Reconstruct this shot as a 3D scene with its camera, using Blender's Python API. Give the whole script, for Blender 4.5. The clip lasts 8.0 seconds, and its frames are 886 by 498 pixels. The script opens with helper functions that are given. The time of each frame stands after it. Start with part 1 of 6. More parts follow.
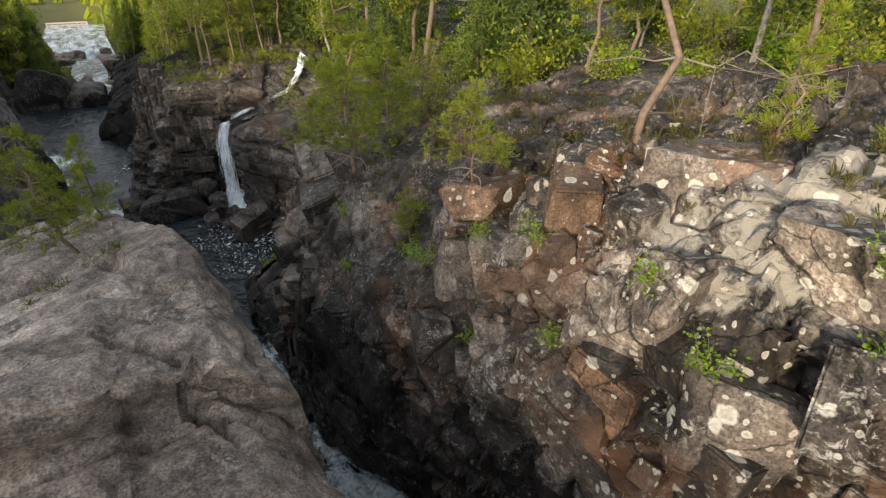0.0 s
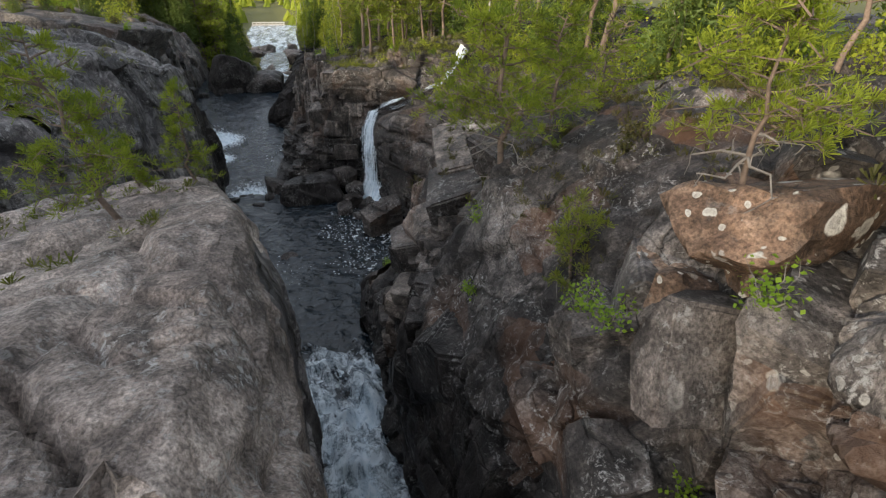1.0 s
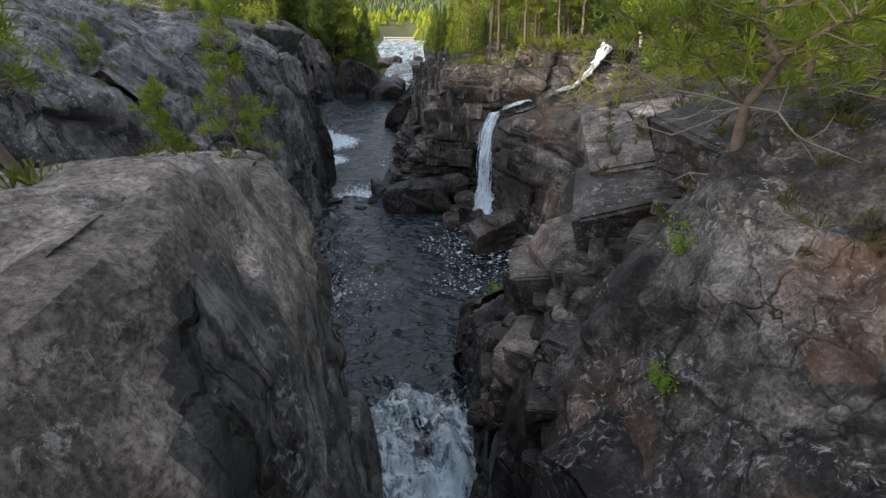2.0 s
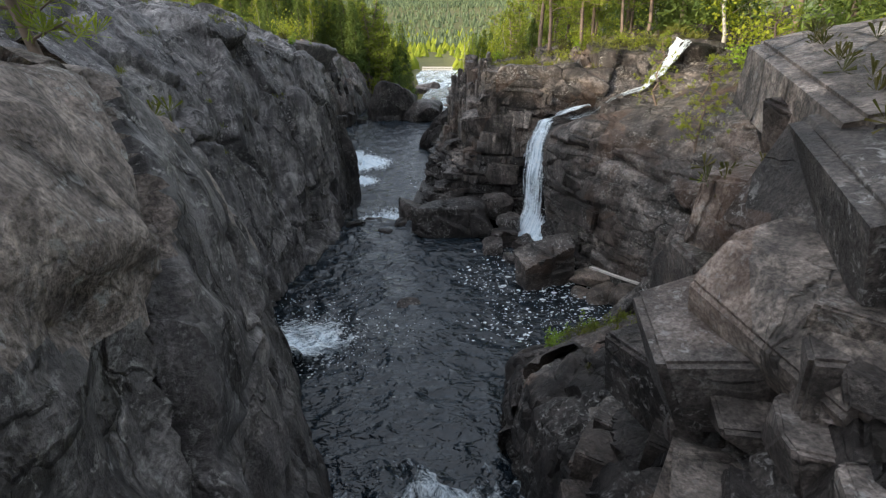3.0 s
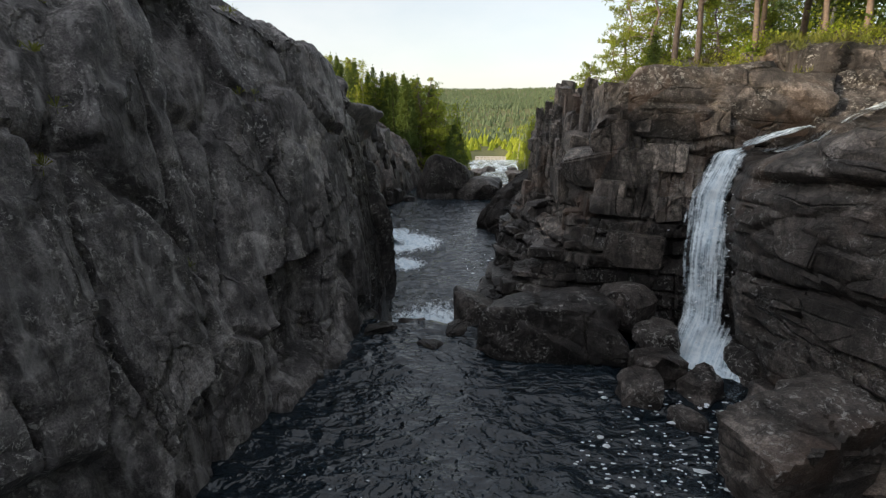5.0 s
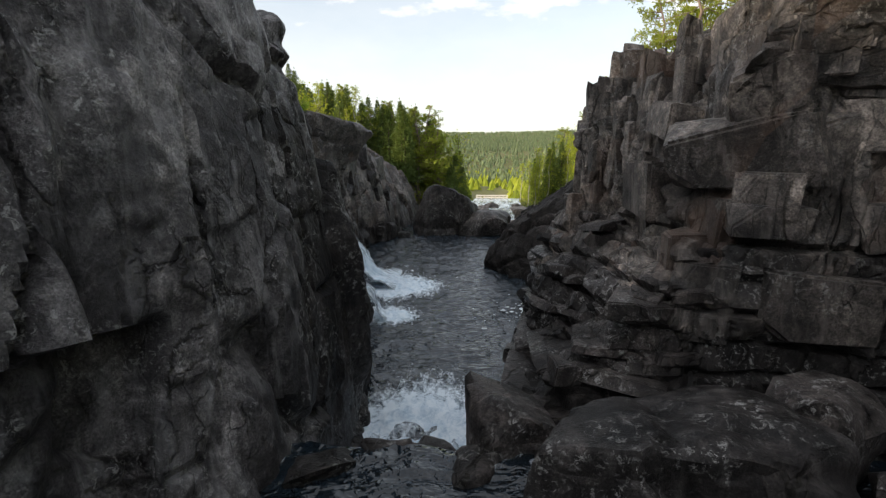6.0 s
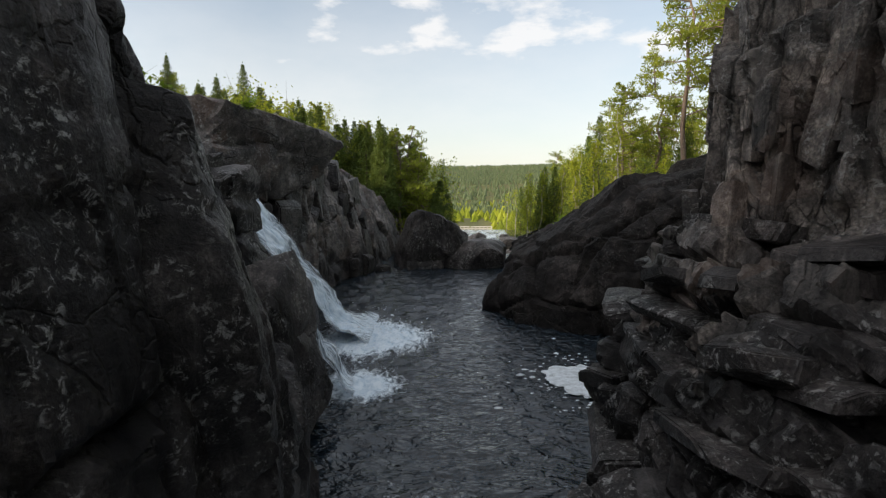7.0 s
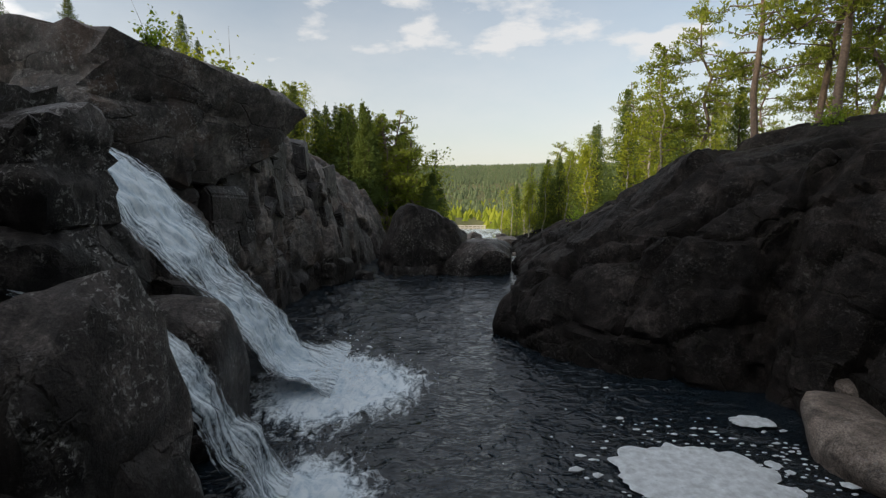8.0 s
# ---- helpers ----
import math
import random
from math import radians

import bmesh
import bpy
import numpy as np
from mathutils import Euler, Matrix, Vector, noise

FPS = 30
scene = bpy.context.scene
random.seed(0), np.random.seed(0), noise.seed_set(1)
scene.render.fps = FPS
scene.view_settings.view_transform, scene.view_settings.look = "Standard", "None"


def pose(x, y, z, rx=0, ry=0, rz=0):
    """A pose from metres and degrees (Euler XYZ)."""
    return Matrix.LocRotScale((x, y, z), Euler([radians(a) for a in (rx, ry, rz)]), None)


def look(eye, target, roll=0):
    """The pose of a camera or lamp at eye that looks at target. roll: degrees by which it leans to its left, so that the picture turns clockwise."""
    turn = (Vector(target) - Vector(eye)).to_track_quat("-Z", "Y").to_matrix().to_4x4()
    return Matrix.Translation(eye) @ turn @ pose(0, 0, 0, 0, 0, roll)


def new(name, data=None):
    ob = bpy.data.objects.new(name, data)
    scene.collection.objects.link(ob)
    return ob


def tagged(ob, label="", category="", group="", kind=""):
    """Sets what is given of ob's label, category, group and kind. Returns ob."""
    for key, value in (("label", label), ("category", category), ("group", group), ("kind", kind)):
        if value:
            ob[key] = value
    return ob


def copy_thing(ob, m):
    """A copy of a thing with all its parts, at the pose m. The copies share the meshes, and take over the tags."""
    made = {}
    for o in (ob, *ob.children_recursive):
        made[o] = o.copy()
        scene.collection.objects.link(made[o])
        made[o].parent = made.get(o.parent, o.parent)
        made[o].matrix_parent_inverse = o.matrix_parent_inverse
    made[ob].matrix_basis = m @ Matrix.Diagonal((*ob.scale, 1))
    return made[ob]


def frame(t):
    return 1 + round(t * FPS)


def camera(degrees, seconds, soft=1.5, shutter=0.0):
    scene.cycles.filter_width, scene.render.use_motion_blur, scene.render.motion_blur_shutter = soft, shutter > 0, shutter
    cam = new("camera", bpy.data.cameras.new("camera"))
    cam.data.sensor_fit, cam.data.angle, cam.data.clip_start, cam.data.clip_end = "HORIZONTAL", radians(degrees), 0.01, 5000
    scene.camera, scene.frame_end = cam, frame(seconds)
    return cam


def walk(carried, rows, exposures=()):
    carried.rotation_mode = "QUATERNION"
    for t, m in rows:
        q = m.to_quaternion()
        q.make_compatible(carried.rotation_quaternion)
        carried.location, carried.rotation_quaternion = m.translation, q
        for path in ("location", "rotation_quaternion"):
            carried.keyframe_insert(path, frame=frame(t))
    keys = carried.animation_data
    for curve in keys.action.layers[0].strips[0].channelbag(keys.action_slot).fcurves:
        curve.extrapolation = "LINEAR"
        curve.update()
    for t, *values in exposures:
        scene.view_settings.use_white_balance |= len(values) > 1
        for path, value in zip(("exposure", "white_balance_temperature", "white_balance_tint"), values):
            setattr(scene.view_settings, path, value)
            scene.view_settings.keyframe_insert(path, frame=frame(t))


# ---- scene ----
cam = camera(82.3, 8.0, soft=1.3)
PATH = [
    (0, (0.594, -0.267, 14.696), (2.248, 1.91, 13.035), 1.9),
    (0.5, (1.245, 0.899, 13.978), (2.598, 3.29, 12.334), 1.7),
    (1, (1.757, 2.131, 13.269), (2.704, 4.726, 11.654), 2),
    (1.5, (2.083, 3.485, 12.554), (2.614, 6.2, 10.944), 1.5),
    (1.7, (2.141, 4.045, 12.256), (2.563, 6.795, 10.677), 1.4),
    (2.8, (2.357, 7.397, 10.467), (2.536, 10.264, 9.059), 0.6),
    (3, (2.416, 8.098, 10.12), (2.525, 10.99, 8.754), 0.3),
    (3.5, (2.334, 9.925, 9.333), (2.274, 12.888, 8.126), 0),
    (4, (2.194, 11.789, 8.672), (2.058, 14.811, 7.632), -0.1),
    (4.5, (2.01, 13.69, 8.054), (1.829, 16.726, 7.064), -0),
    (4.7, (1.909, 14.501, 7.776), (1.723, 17.56, 6.853), -0),
    (5.8, (1.52, 20.147, 6.283), (1.328, 23.277, 5.645), -0),
    (6, (1.418, 21.334, 6.074), (1.227, 24.477, 5.494), -0.1),
    (6.5, (1.106, 24.125, 5.619), (0.947, 27.285, 5.144), -0.2),
    (7, (0.83, 26.709, 5.282), (0.754, 29.886, 4.906), -0.2),
    (7.5, (0.606, 29.166, 4.962), (0.595, 32.344, 4.584), -0.1),
    (8, (0.501, 32.262, 4.766), (0.485, 35.44, 4.387), -0.1),
]
walk(cam, [(t, look(eye, target, roll)) for t, eye, target, roll in PATH],
     exposures=[(0, 0.36, 6700, 10), (1, 0.52, 6250, 10), (1.5, 0.5, 6050, 10), (3, 0.95, 6150, 10), (3.5, 0.75, 6300, 10), (4, 0.25, 6350, 10), (4.5, 0.35, 6450, 10), (6, 0.66, 6500, 10), (7.3, 0.25, 6500, 10), (8, 0.1, 6500, 10)])

# ---- world, sun ----
SUN_DIR = Vector((-0.86, -0.42, 0.23)).normalized()
world = bpy.data.worlds.new("world")
scene.world = world
world.use_nodes = True
wn, wl = world.node_tree.nodes, world.node_tree.links
wn.clear()
w_out = wn.new("ShaderNodeOutputWorld")
w_bg = wn.new("ShaderNodeBackground")
w_sky = wn.new("ShaderNodeTexSky")
w_sky.sky_type = "NISHITA"
w_sky.sun_disc = False
w_sky.sun_elevation = math.asin(SUN_DIR.z)
w_sky.sun_rotation = math.atan2(SUN_DIR.x, SUN_DIR.y)
w_bg.inputs["Strength"].default_value = 0.15


def sky_math(op, a, b):
    m = wn.new("ShaderNodeMath")
    m.operation, m.use_clamp = op, op == "MULTIPLY"
    for k, v in enumerate((a, b)):
        if isinstance(v, (int, float)):
            m.inputs[k].default_value = v
        else:
            wl.new(v, m.inputs[k])
    return m.outputs[0]


def sky_ramp(fac, stops):
    r = wn.new("ShaderNodeValToRGB")
    while len(r.color_ramp.elements) < len(stops):
        r.color_ramp.elements.new(0.5)
    for e, (pos, v) in zip(r.color_ramp.elements, stops):
        e.position, e.color = pos, (v, v, v, 1)
    wl.new(fac, r.inputs[0])
    return r.outputs[0]


w_tc = wn.new("ShaderNodeTexCoord")
w_sep = wn.new("ShaderNodeSeparateXYZ")
wl.new(w_tc.outputs["Generated"], w_sep.inputs[0])
# thin bright veil, thickest near the horizon, with loose small cumulus in it
w_map = wn.new("ShaderNodeMapping")
w_map.inputs["Scale"].default_value = (1.0, 1.0, 2.4)
wl.new(w_tc.outputs["Generated"], w_map.inputs["Vector"])
w_n1 = wn.new("ShaderNodeTexNoise")
w_n1.inputs["Scale"].default_value, w_n1.inputs["Detail"].default_value, w_n1.inputs["Roughness"].default_value = 2.2, 7, 0.6
wl.new(w_map.outputs[0], w_n1.inputs["Vector"])
w_n2 = wn.new("ShaderNodeTexNoise")
w_n2.inputs["Scale"].default_value, w_n2.inputs["Detail"].default_value, w_n2.inputs["Roughness"].default_value = 5.2, 7, 0.55
wl.new(w_map.outputs[0], w_n2.inputs["Vector"])
w_low = sky_ramp(w_sep.outputs["Z"], [(0.0, 0.92), (0.18, 0.66), (0.36, 0.34), (1.0, 0.5)])
w_veil = sky_math("MULTIPLY", w_low, sky_ramp(w_n1.outputs["Fac"], [(0.3, 0.62), (0.7, 1.0)]))
w_puff = sky_math("MULTIPLY", sky_ramp(w_n2.outputs["Fac"], [(0.47, 0.0), (0.62, 1.0)]), sky_ramp(w_sep.outputs["Z"], [(0.10, 0.0), (0.24, 0.85), (0.8, 0.8)]))
w_mix = wn.new("ShaderNodeMix")
w_mix.data_type = "RGBA"
wl.new(sky_math("MAXIMUM", w_veil, w_puff), w_mix.inputs[0])
wl.new(w_sky.outputs[0], w_mix.inputs[6])
# the veil is brightest round the low sun
w_dot = wn.new("ShaderNodeVectorMath")
w_dot.operation = "DOT_PRODUCT"
wl.new(w_tc.outputs["Generated"], w_dot.inputs[0])
w_dot.inputs[1].default_value = SUN_DIR
w_aur = wn.new("ShaderNodeVectorMath")
w_aur.operation = "SCALE"
w_aur.inputs[0].default_value = (5.35, 5.25, 5.15)
w_gain = wn.new("ShaderNodeMath")
w_gain.operation = "MULTIPLY_ADD"
wl.new(sky_ramp(w_dot.outputs["Value"], [(0.0, 0.0), (0.5, 0.22), (0.85, 0.62), (1.0, 1.0)]), w_gain.inputs[0])
w_gain.inputs[1].default_value, w_gain.inputs[2].default_value = 2.2, 1.0
wl.new(w_gain.outputs[0], w_aur.inputs["Scale"])
wl.new(w_aur.outputs[0], w_mix.inputs[7])
wl.new(w_mix.outputs[2], w_bg.inputs["Color"])
wl.new(w_bg.outputs[0], w_out.inputs["Surface"])

sun = new("sun", bpy.data.lights.new("sun", "SUN"))
sun.data.energy = 5.0
sun.data.angle = radians(6.0)
sun.data.color = (1.0, 0.82, 0.58)
sun.matrix_world = look(SUN_DIR * 60, (0, 0, 0))


# ---- numpy noise ----
def hash01(ix, iy, iz, seed):
    h = ix.astype(np.uint32) * np.uint32(374761393) + iy.astype(np.uint32) * np.uint32(668265263) + iz.astype(np.uint32) * np.uint32(2147483647) + np.uint32((seed * 974634777) & 0xFFFFFFFF)
    h = (h ^ (h >> np.uint32(13))) * np.uint32(1274126177)
    h = (h ^ (h >> np.uint32(16))) * np.uint32(2246822519)
    return ((h ^ (h >> np.uint32(15))) & np.uint32(0xFFFFFF)) / float(0x1000000)


def vnoise(p, size, seed):
    """Smooth value noise from -1 to 1 at points p (n, 3)."""
    q = p / size
    i = np.floor(q).astype(np.int64)
    f = q - i
    f = f * f * (3 - 2 * f)
    out = np.zeros(len(p))
    for a in (0, 1):
        for b in (0, 1):
            for c in (0, 1):
                w = (f[:, 0] if a else 1 - f[:, 0]) * (f[:, 1] if b else 1 - f[:, 1]) * (f[:, 2] if c else 1 - f[:, 2])
                out += w * hash01(i[:, 0] + a, i[:, 1] + b, i[:, 2] + c, seed)
    return out * 2 - 1


def fbm(p, size, seed, octaves=4):
    out, k = np.zeros(len(p)), 1.0
    for o in range(octaves):
        out += k * vnoise(p, size * 0.5 ** o, seed + o * 17)
        k *= 0.5
    return out


def broken(p, size, seed, tilt=0.8, crack=0.55, soft=46.0):
    """Relief of jointed rock: tilted flat-faced blocks with narrow shoulders and cracks between them. About -1 to 1."""
    size = np.array(size, float)
    w = p + 0.12 * size * np.stack([vnoise(p, size[0] * 0.8, seed + 31), vnoise(p, size[0] * 0.8, seed + 32), vnoise(p, size[0] * 0.8, seed + 33)], 1)
    q = w / size
    i = np.floor(q).astype(np.int64)
    n = len(p)
    f1, f2 = np.full(n, 9.0), np.full(n, 9.0)
    total, weight = np.zeros(n), np.zeros(n)
    for a in (-1, 0, 1):
        for b in (-1, 0, 1):
            for c in (-1, 0, 1):
                k = (i[:, 0] + a, i[:, 1] + b, i[:, 2] + c)
                h = [hash01(*k, seed + j) for j in range(3)]
                dx, dy, dz = q[:, 0] - k[0] - h[0], q[:, 1] - k[1] - h[1], q[:, 2] - k[2] - h[2]
                r = (dx ** 4 + dy ** 4 + dz ** 4) ** 0.25
                f2 = np.where(r < f1, f1, np.minimum(f2, r))
                f1 = np.minimum(f1, r)
                t = hash01(*k, seed + 7)
                d = (t - 0.5) * 1.3 + tilt * 2 * (dx * (h[1] - 0.5) + dy * (h[2] - 0.5) + dz * (h[0] - 0.5))
                e = np.exp(-soft * r)
                total += e * d
                weight += e
    return total / weight - crack * np.clip(1 - (f2 - f1) / 0.08, 0, 1)


# ---- materials ----
def nodes_of(mat):
    mat.use_nodes = True
    nt = mat.node_tree
    return nt, nt.nodes["Principled BSDF"]


def ramp(nt, fac, stops, mode="LINEAR"):
    r = nt.nodes.new("ShaderNodeValToRGB")
    r.color_ramp.interpolation = mode
    while len(r.color_ramp.elements) < len(stops):
        r.color_ramp.elements.new(0.5)
    for e, (pos, col) in zip(r.color_ramp.elements, stops):
        e.position = pos
        e.color = (*col, 1) if len(col) == 3 else col
    nt.links.new(fac, r.inputs["Fac"])
    return r.outputs["Color"]


def tex_noise(nt, vec, scale, detail=6, rough=0.6, distort=0.0):
    n = nt.nodes.new("ShaderNodeTexNoise")
    n.inputs["Scale"].default_value = scale
    n.inputs["Detail"].default_value = detail
    n.inputs["Roughness"].default_value = rough
    n.inputs["Distortion"].default_value = distort
    nt.links.new(vec, n.inputs["Vector"])
    return n.outputs["Fac"]


def mix(nt, fac, a, b, blend="MIX"):
    m = nt.nodes.new("ShaderNodeMix")
    m.data_type = "RGBA"
    m.blend_type = blend
    for k, v in (("Factor", fac), ("A", a), ("B", b)):
        s = [i for i in m.inputs if i.name == k and (i.type == ("VALUE" if k == "Factor" else "RGBA"))][0]
        if isinstance(v, (int, float)):
            s.default_value = v
        elif isinstance(v, tuple):
            s.default_value = (*v, 1)
        else:
            nt.links.new(v, s)
    return [o for o in m.outputs if o.type == "RGBA"][0]


def calc(nt, op, a, b=0.0, clamp=False):
    m = nt.nodes.new("ShaderNodeMath")
    m.operation, m.use_clamp = op, clamp
    for k, v in enumerate((a, b)):
        if isinstance(v, (int, float)):
            m.inputs[k].default_value = v
        else:
            nt.links.new(v, m.inputs[k])
    return m.outputs[0]


def coords(nt, scale=(1, 1, 1)):
    tc = nt.nodes.new("ShaderNodeNewGeometry")
    mp = nt.nodes.new("ShaderNodeMapping")
    mp.inputs["Scale"].default_value = scale
    nt.links.new(tc.outputs["Position"], mp.inputs["Vector"])
    return mp.outputs["Vector"]


def bump(nt, height, strength, distance, bsdf, under=None):
    b = nt.nodes.new("ShaderNodeBump")
    b.inputs["Strength"].default_value = strength
    b.inputs["Distance"].default_value = distance
    nt.links.new(height, b.inputs["Height"])
    if under is not None:
        nt.links.new(under, b.inputs["Normal"])
    nt.links.new(b.outputs["Normal"], bsdf.inputs["Normal"])
    return b.outputs["Normal"]


def rock_material(name, dark, mid, pale, rust=0.0, lichen=0.0, rough=0.75, spots=0.5, streaks=0.0, joints=1.0, grainway=(1, 1, 1), colony=None, spec=0.35):
    """Jointed rock: three greys at two scales, rusty faces, white crusts of lichen in round patches, pale speckle and run-off streaks."""
    mat = bpy.data.materials.new(name)
    nt, bsdf = nodes_of(mat)
    v = coords(nt)
    big = tex_noise(nt, v, 0.55, 5, 0.62, 0.4)
    fine = tex_noise(nt, v, 7.0, 8, 0.68)
    grain = tex_noise(nt, v, 38.0, 4, 0.7)
    both = calc(nt, "ADD", calc(nt, "MULTIPLY", big, 0.55), calc(nt, "MULTIPLY", fine, 0.45))
    col = ramp(nt, both, [(0.36, dark), (0.5, mid), (0.64, pale)])
    mid_n = tex_noise(nt, v, 2.3, 7, 0.7, 0.5)
    col = mix(nt, 0.75, col, ramp(nt, mid_n, [(0.38, (0.15, 0.15, 0.15)), (0.62, (0.86, 0.85, 0.84))]), "OVERLAY")
    col = mix(nt, 0.75, col, ramp(nt, grain, [(0.36, (0.18, 0.18, 0.18)), (0.64, (0.88, 0.88, 0.88))]), "OVERLAY")
    # joints: each face between them has its own tone, with fine dark cracks
    wv = nt.nodes.new("ShaderNodeVectorMath")
    wv.operation = "ADD"
    wz = nt.nodes.new("ShaderNodeTexNoise")
    wz.inputs["Scale"].default_value, wz.inputs["Detail"].default_value = 1.4, 5
    nt.links.new(v, wz.inputs["Vector"])
    ws = nt.nodes.new("ShaderNodeVectorMath")
    ws.operation = "SCALE"
    ws.inputs["Scale"].default_value = 0.7
    nt.links.new(wz.outputs["Color"], ws.inputs[0])
    nt.links.new(coords(nt, grainway), wv.inputs[0])
    nt.links.new(ws.outputs[0], wv.inputs[1])
    seams = []
    some = ramp(nt, tex_noise(nt, v, 0.7, 3), [(0.46, (0, 0, 0)), (0.58, (1, 1, 1))])
    for scale, tone in ((0.75, 0.5), (2.3, 0.45)):
        cell = nt.nodes.new("ShaderNodeTexVoronoi")
        cell.inputs["Scale"].default_value = scale
        nt.links.new(wv.outputs[0], cell.inputs["Vector"])
        rimv = nt.nodes.new("ShaderNodeTexVoronoi")
        rimv.feature = "DISTANCE_TO_EDGE"
        rimv.inputs["Scale"].default_value = scale
        nt.links.new(wv.outputs[0], rimv.inputs["Vector"])
        sp0 = nt.nodes.new("ShaderNodeSeparateColor")
        nt.links.new(cell.outputs["Color"], sp0.inputs[0])
        col = mix(nt, tone * joints, col, ramp(nt, sp0.outputs[0], [(0.0, (0.22, 0.22, 0.22)), (1.0, (0.80, 0.79, 0.78))]), "OVERLAY")
        line = ramp(nt, rimv.outputs["Distance"], [(0.0, (0, 0, 0)), (0.03, (1, 1, 1))])
        seams.append(calc(nt, "MAXIMUM", line, calc(nt, "SUBTRACT", 1.0, some)))
        # the shade inside deep open joints, painted as dark lines in the colour
        col = mix(nt, calc(nt, "MULTIPLY", calc(nt, "SUBTRACT", 1.0, seams[-1]), 0.8 * joints), col, (0.022, 0.02, 0.016))
    own = nt.nodes.new("ShaderNodeObjectInfo")
    col = mix(nt, 0.7, col, ramp(nt, own.outputs["Random"], [(0.0, (0.3, 0.3, 0.3)), (1.0, (0.72, 0.70, 0.68))]), "OVERLAY")
    if rust > 0:
        vor = nt.nodes.new("ShaderNodeTexVoronoi")
        vor.inputs["Scale"].default_value = 1.1
        nt.links.new(v, vor.inputs["Vector"])
        face = calc(nt, "MULTIPLY", ramp(nt, vor.outputs["Color"], [(0.55, (0, 0, 0)), (0.75, (1, 1, 1))]), ramp(nt, tex_noise(nt, v, 0.5, 3), [(0.45, (0, 0, 0)), (0.6, (1, 1, 1))]))
        col = mix(nt, calc(nt, "MULTIPLY", face, rust), col, mix(nt, fine, (0.14, 0.06, 0.03), (0.40, 0.20, 0.10)))
    if streaks > 0:
        sv = coords(nt, (2.6, 2.6, 0.35))
        run = ramp(nt, tex_noise(nt, sv, 1.6, 6, 0.6, 0.6), [(0.52, (0, 0, 0)), (0.72, (1, 1, 1))])
        col = mix(nt, calc(nt, "MULTIPLY", run, streaks), col, pale)
        run2 = ramp(nt, tex_noise(nt, coords(nt, (1.7, 1.7, 0.22)), 1.1, 5, 0.6, 0.5), [(0.5, (0, 0, 0)), (0.65, (1, 1, 1))])
        col = mix(nt, calc(nt, "MULTIPLY", run2, streaks * 0.8), col, dark)
    if spots > 0:
        sp = ramp(nt, tex_noise(nt, v, 13.0, 6, 0.78, 0.6), [(0.54, (0, 0, 0)), (0.61, (1, 1, 1))])
        area = ramp(nt, tex_noise(nt, v, 1.1, 5, 0.6, 0.8), [(0.45, (0, 0, 0)), (0.60, (1, 1, 1))])
        col = mix(nt, calc(nt, "MULTIPLY", calc(nt, "MULTIPLY", sp, area), spots), col, (0.42, 0.41, 0.39))
    if colony:
        # one broad pale crust grown over a part of the slope
        gap = nt.nodes.new("ShaderNodeVectorMath")
        gap.operation = "DISTANCE"
        nt.links.new(v, gap.inputs[0])
        gap.inputs[1].default_value = colony[:3]
        reach = calc(nt, "DIVIDE", gap.outputs["Value"], colony[3])
        spread = calc(nt, "ADD", reach, calc(nt, "MULTIPLY", calc(nt, "SUBTRACT", tex_noise(nt, v, 1.7, 8, 0.72, 0.5), 0.5), 3.2))
        col = mix(nt, ramp(nt, spread, [(0.62, (0.9, 0.9, 0.9)), (0.86, (0, 0, 0))]), col, mix(nt, fine, (0.22, 0.205, 0.185), (0.46, 0.44, 0.40)))
    if lichen > 0:
        for scale, cut, seedv in ((3.4, 0.22, 3.1), (6.5, 0.24, 7.7), (12.0, 0.26, 1.7)):
            vv = nt.nodes.new("ShaderNodeVectorMath")
            vv.operation = "ADD"
            nt.links.new(v, vv.inputs[0])
            nz = nt.nodes.new("ShaderNodeTexNoise")
            nz.inputs["Scale"].default_value = 3.5
            nz.inputs["Detail"].default_value = 4
            nt.links.new(v, nz.inputs["Vector"])
            sc = nt.nodes.new("ShaderNodeVectorMath")
            sc.operation = "SCALE"
            sc.inputs["Scale"].default_value = 0.22
            nt.links.new(nz.outputs["Color"], sc.inputs[0])
            nt.links.new(sc.outputs[0], vv.inputs[1])
            vor = nt.nodes.new("ShaderNodeTexVoronoi")
            vor.inputs["Scale"].default_value = scale
            nt.links.new(vv.outputs[0], vor.inputs["Vector"])
            disc = ramp(nt, vor.outputs["Distance"], [(cut, (1, 1, 1)), (cut + 0.05, (0, 0, 0))])
            sepc = nt.nodes.new("ShaderNodeSeparateColor")
            nt.links.new(vor.outputs["Color"], sepc.inputs[0])
            pick = ramp(nt, sepc.outputs[0], [(1 - lichen, (0, 0, 0)), (1 - lichen + 0.03, (1, 1, 1))])
            patch = calc(nt, "MULTIPLY", disc, pick)
            if colony:
                patch = calc(nt, "MULTIPLY", patch, ramp(nt, calc(nt, "MULTIPLY", reach, 0.2), [(0.25, (1, 1, 1)), (0.62, (0.0, 0.0, 0.0))]))
            patch = calc(nt, "MULTIPLY", patch, ramp(nt, grain, [(0.25, (0.45, 0.45, 0.45)), (0.55, (1, 1, 1))]))
            col = mix(nt, patch, col, mix(nt, 0.35, ramp(nt, vor.outputs["Distance"], [(0.0, (0.50, 0.48, 0.44)), (cut * 0.5, (0.40, 0.385, 0.36)), (cut * 0.85, (0.62, 0.61, 0.57))]), mix(nt, fine, (0.42, 0.41, 0.38), (0.72, 0.70, 0.64))))
    nt.links.new(col, bsdf.inputs["Base Color"])
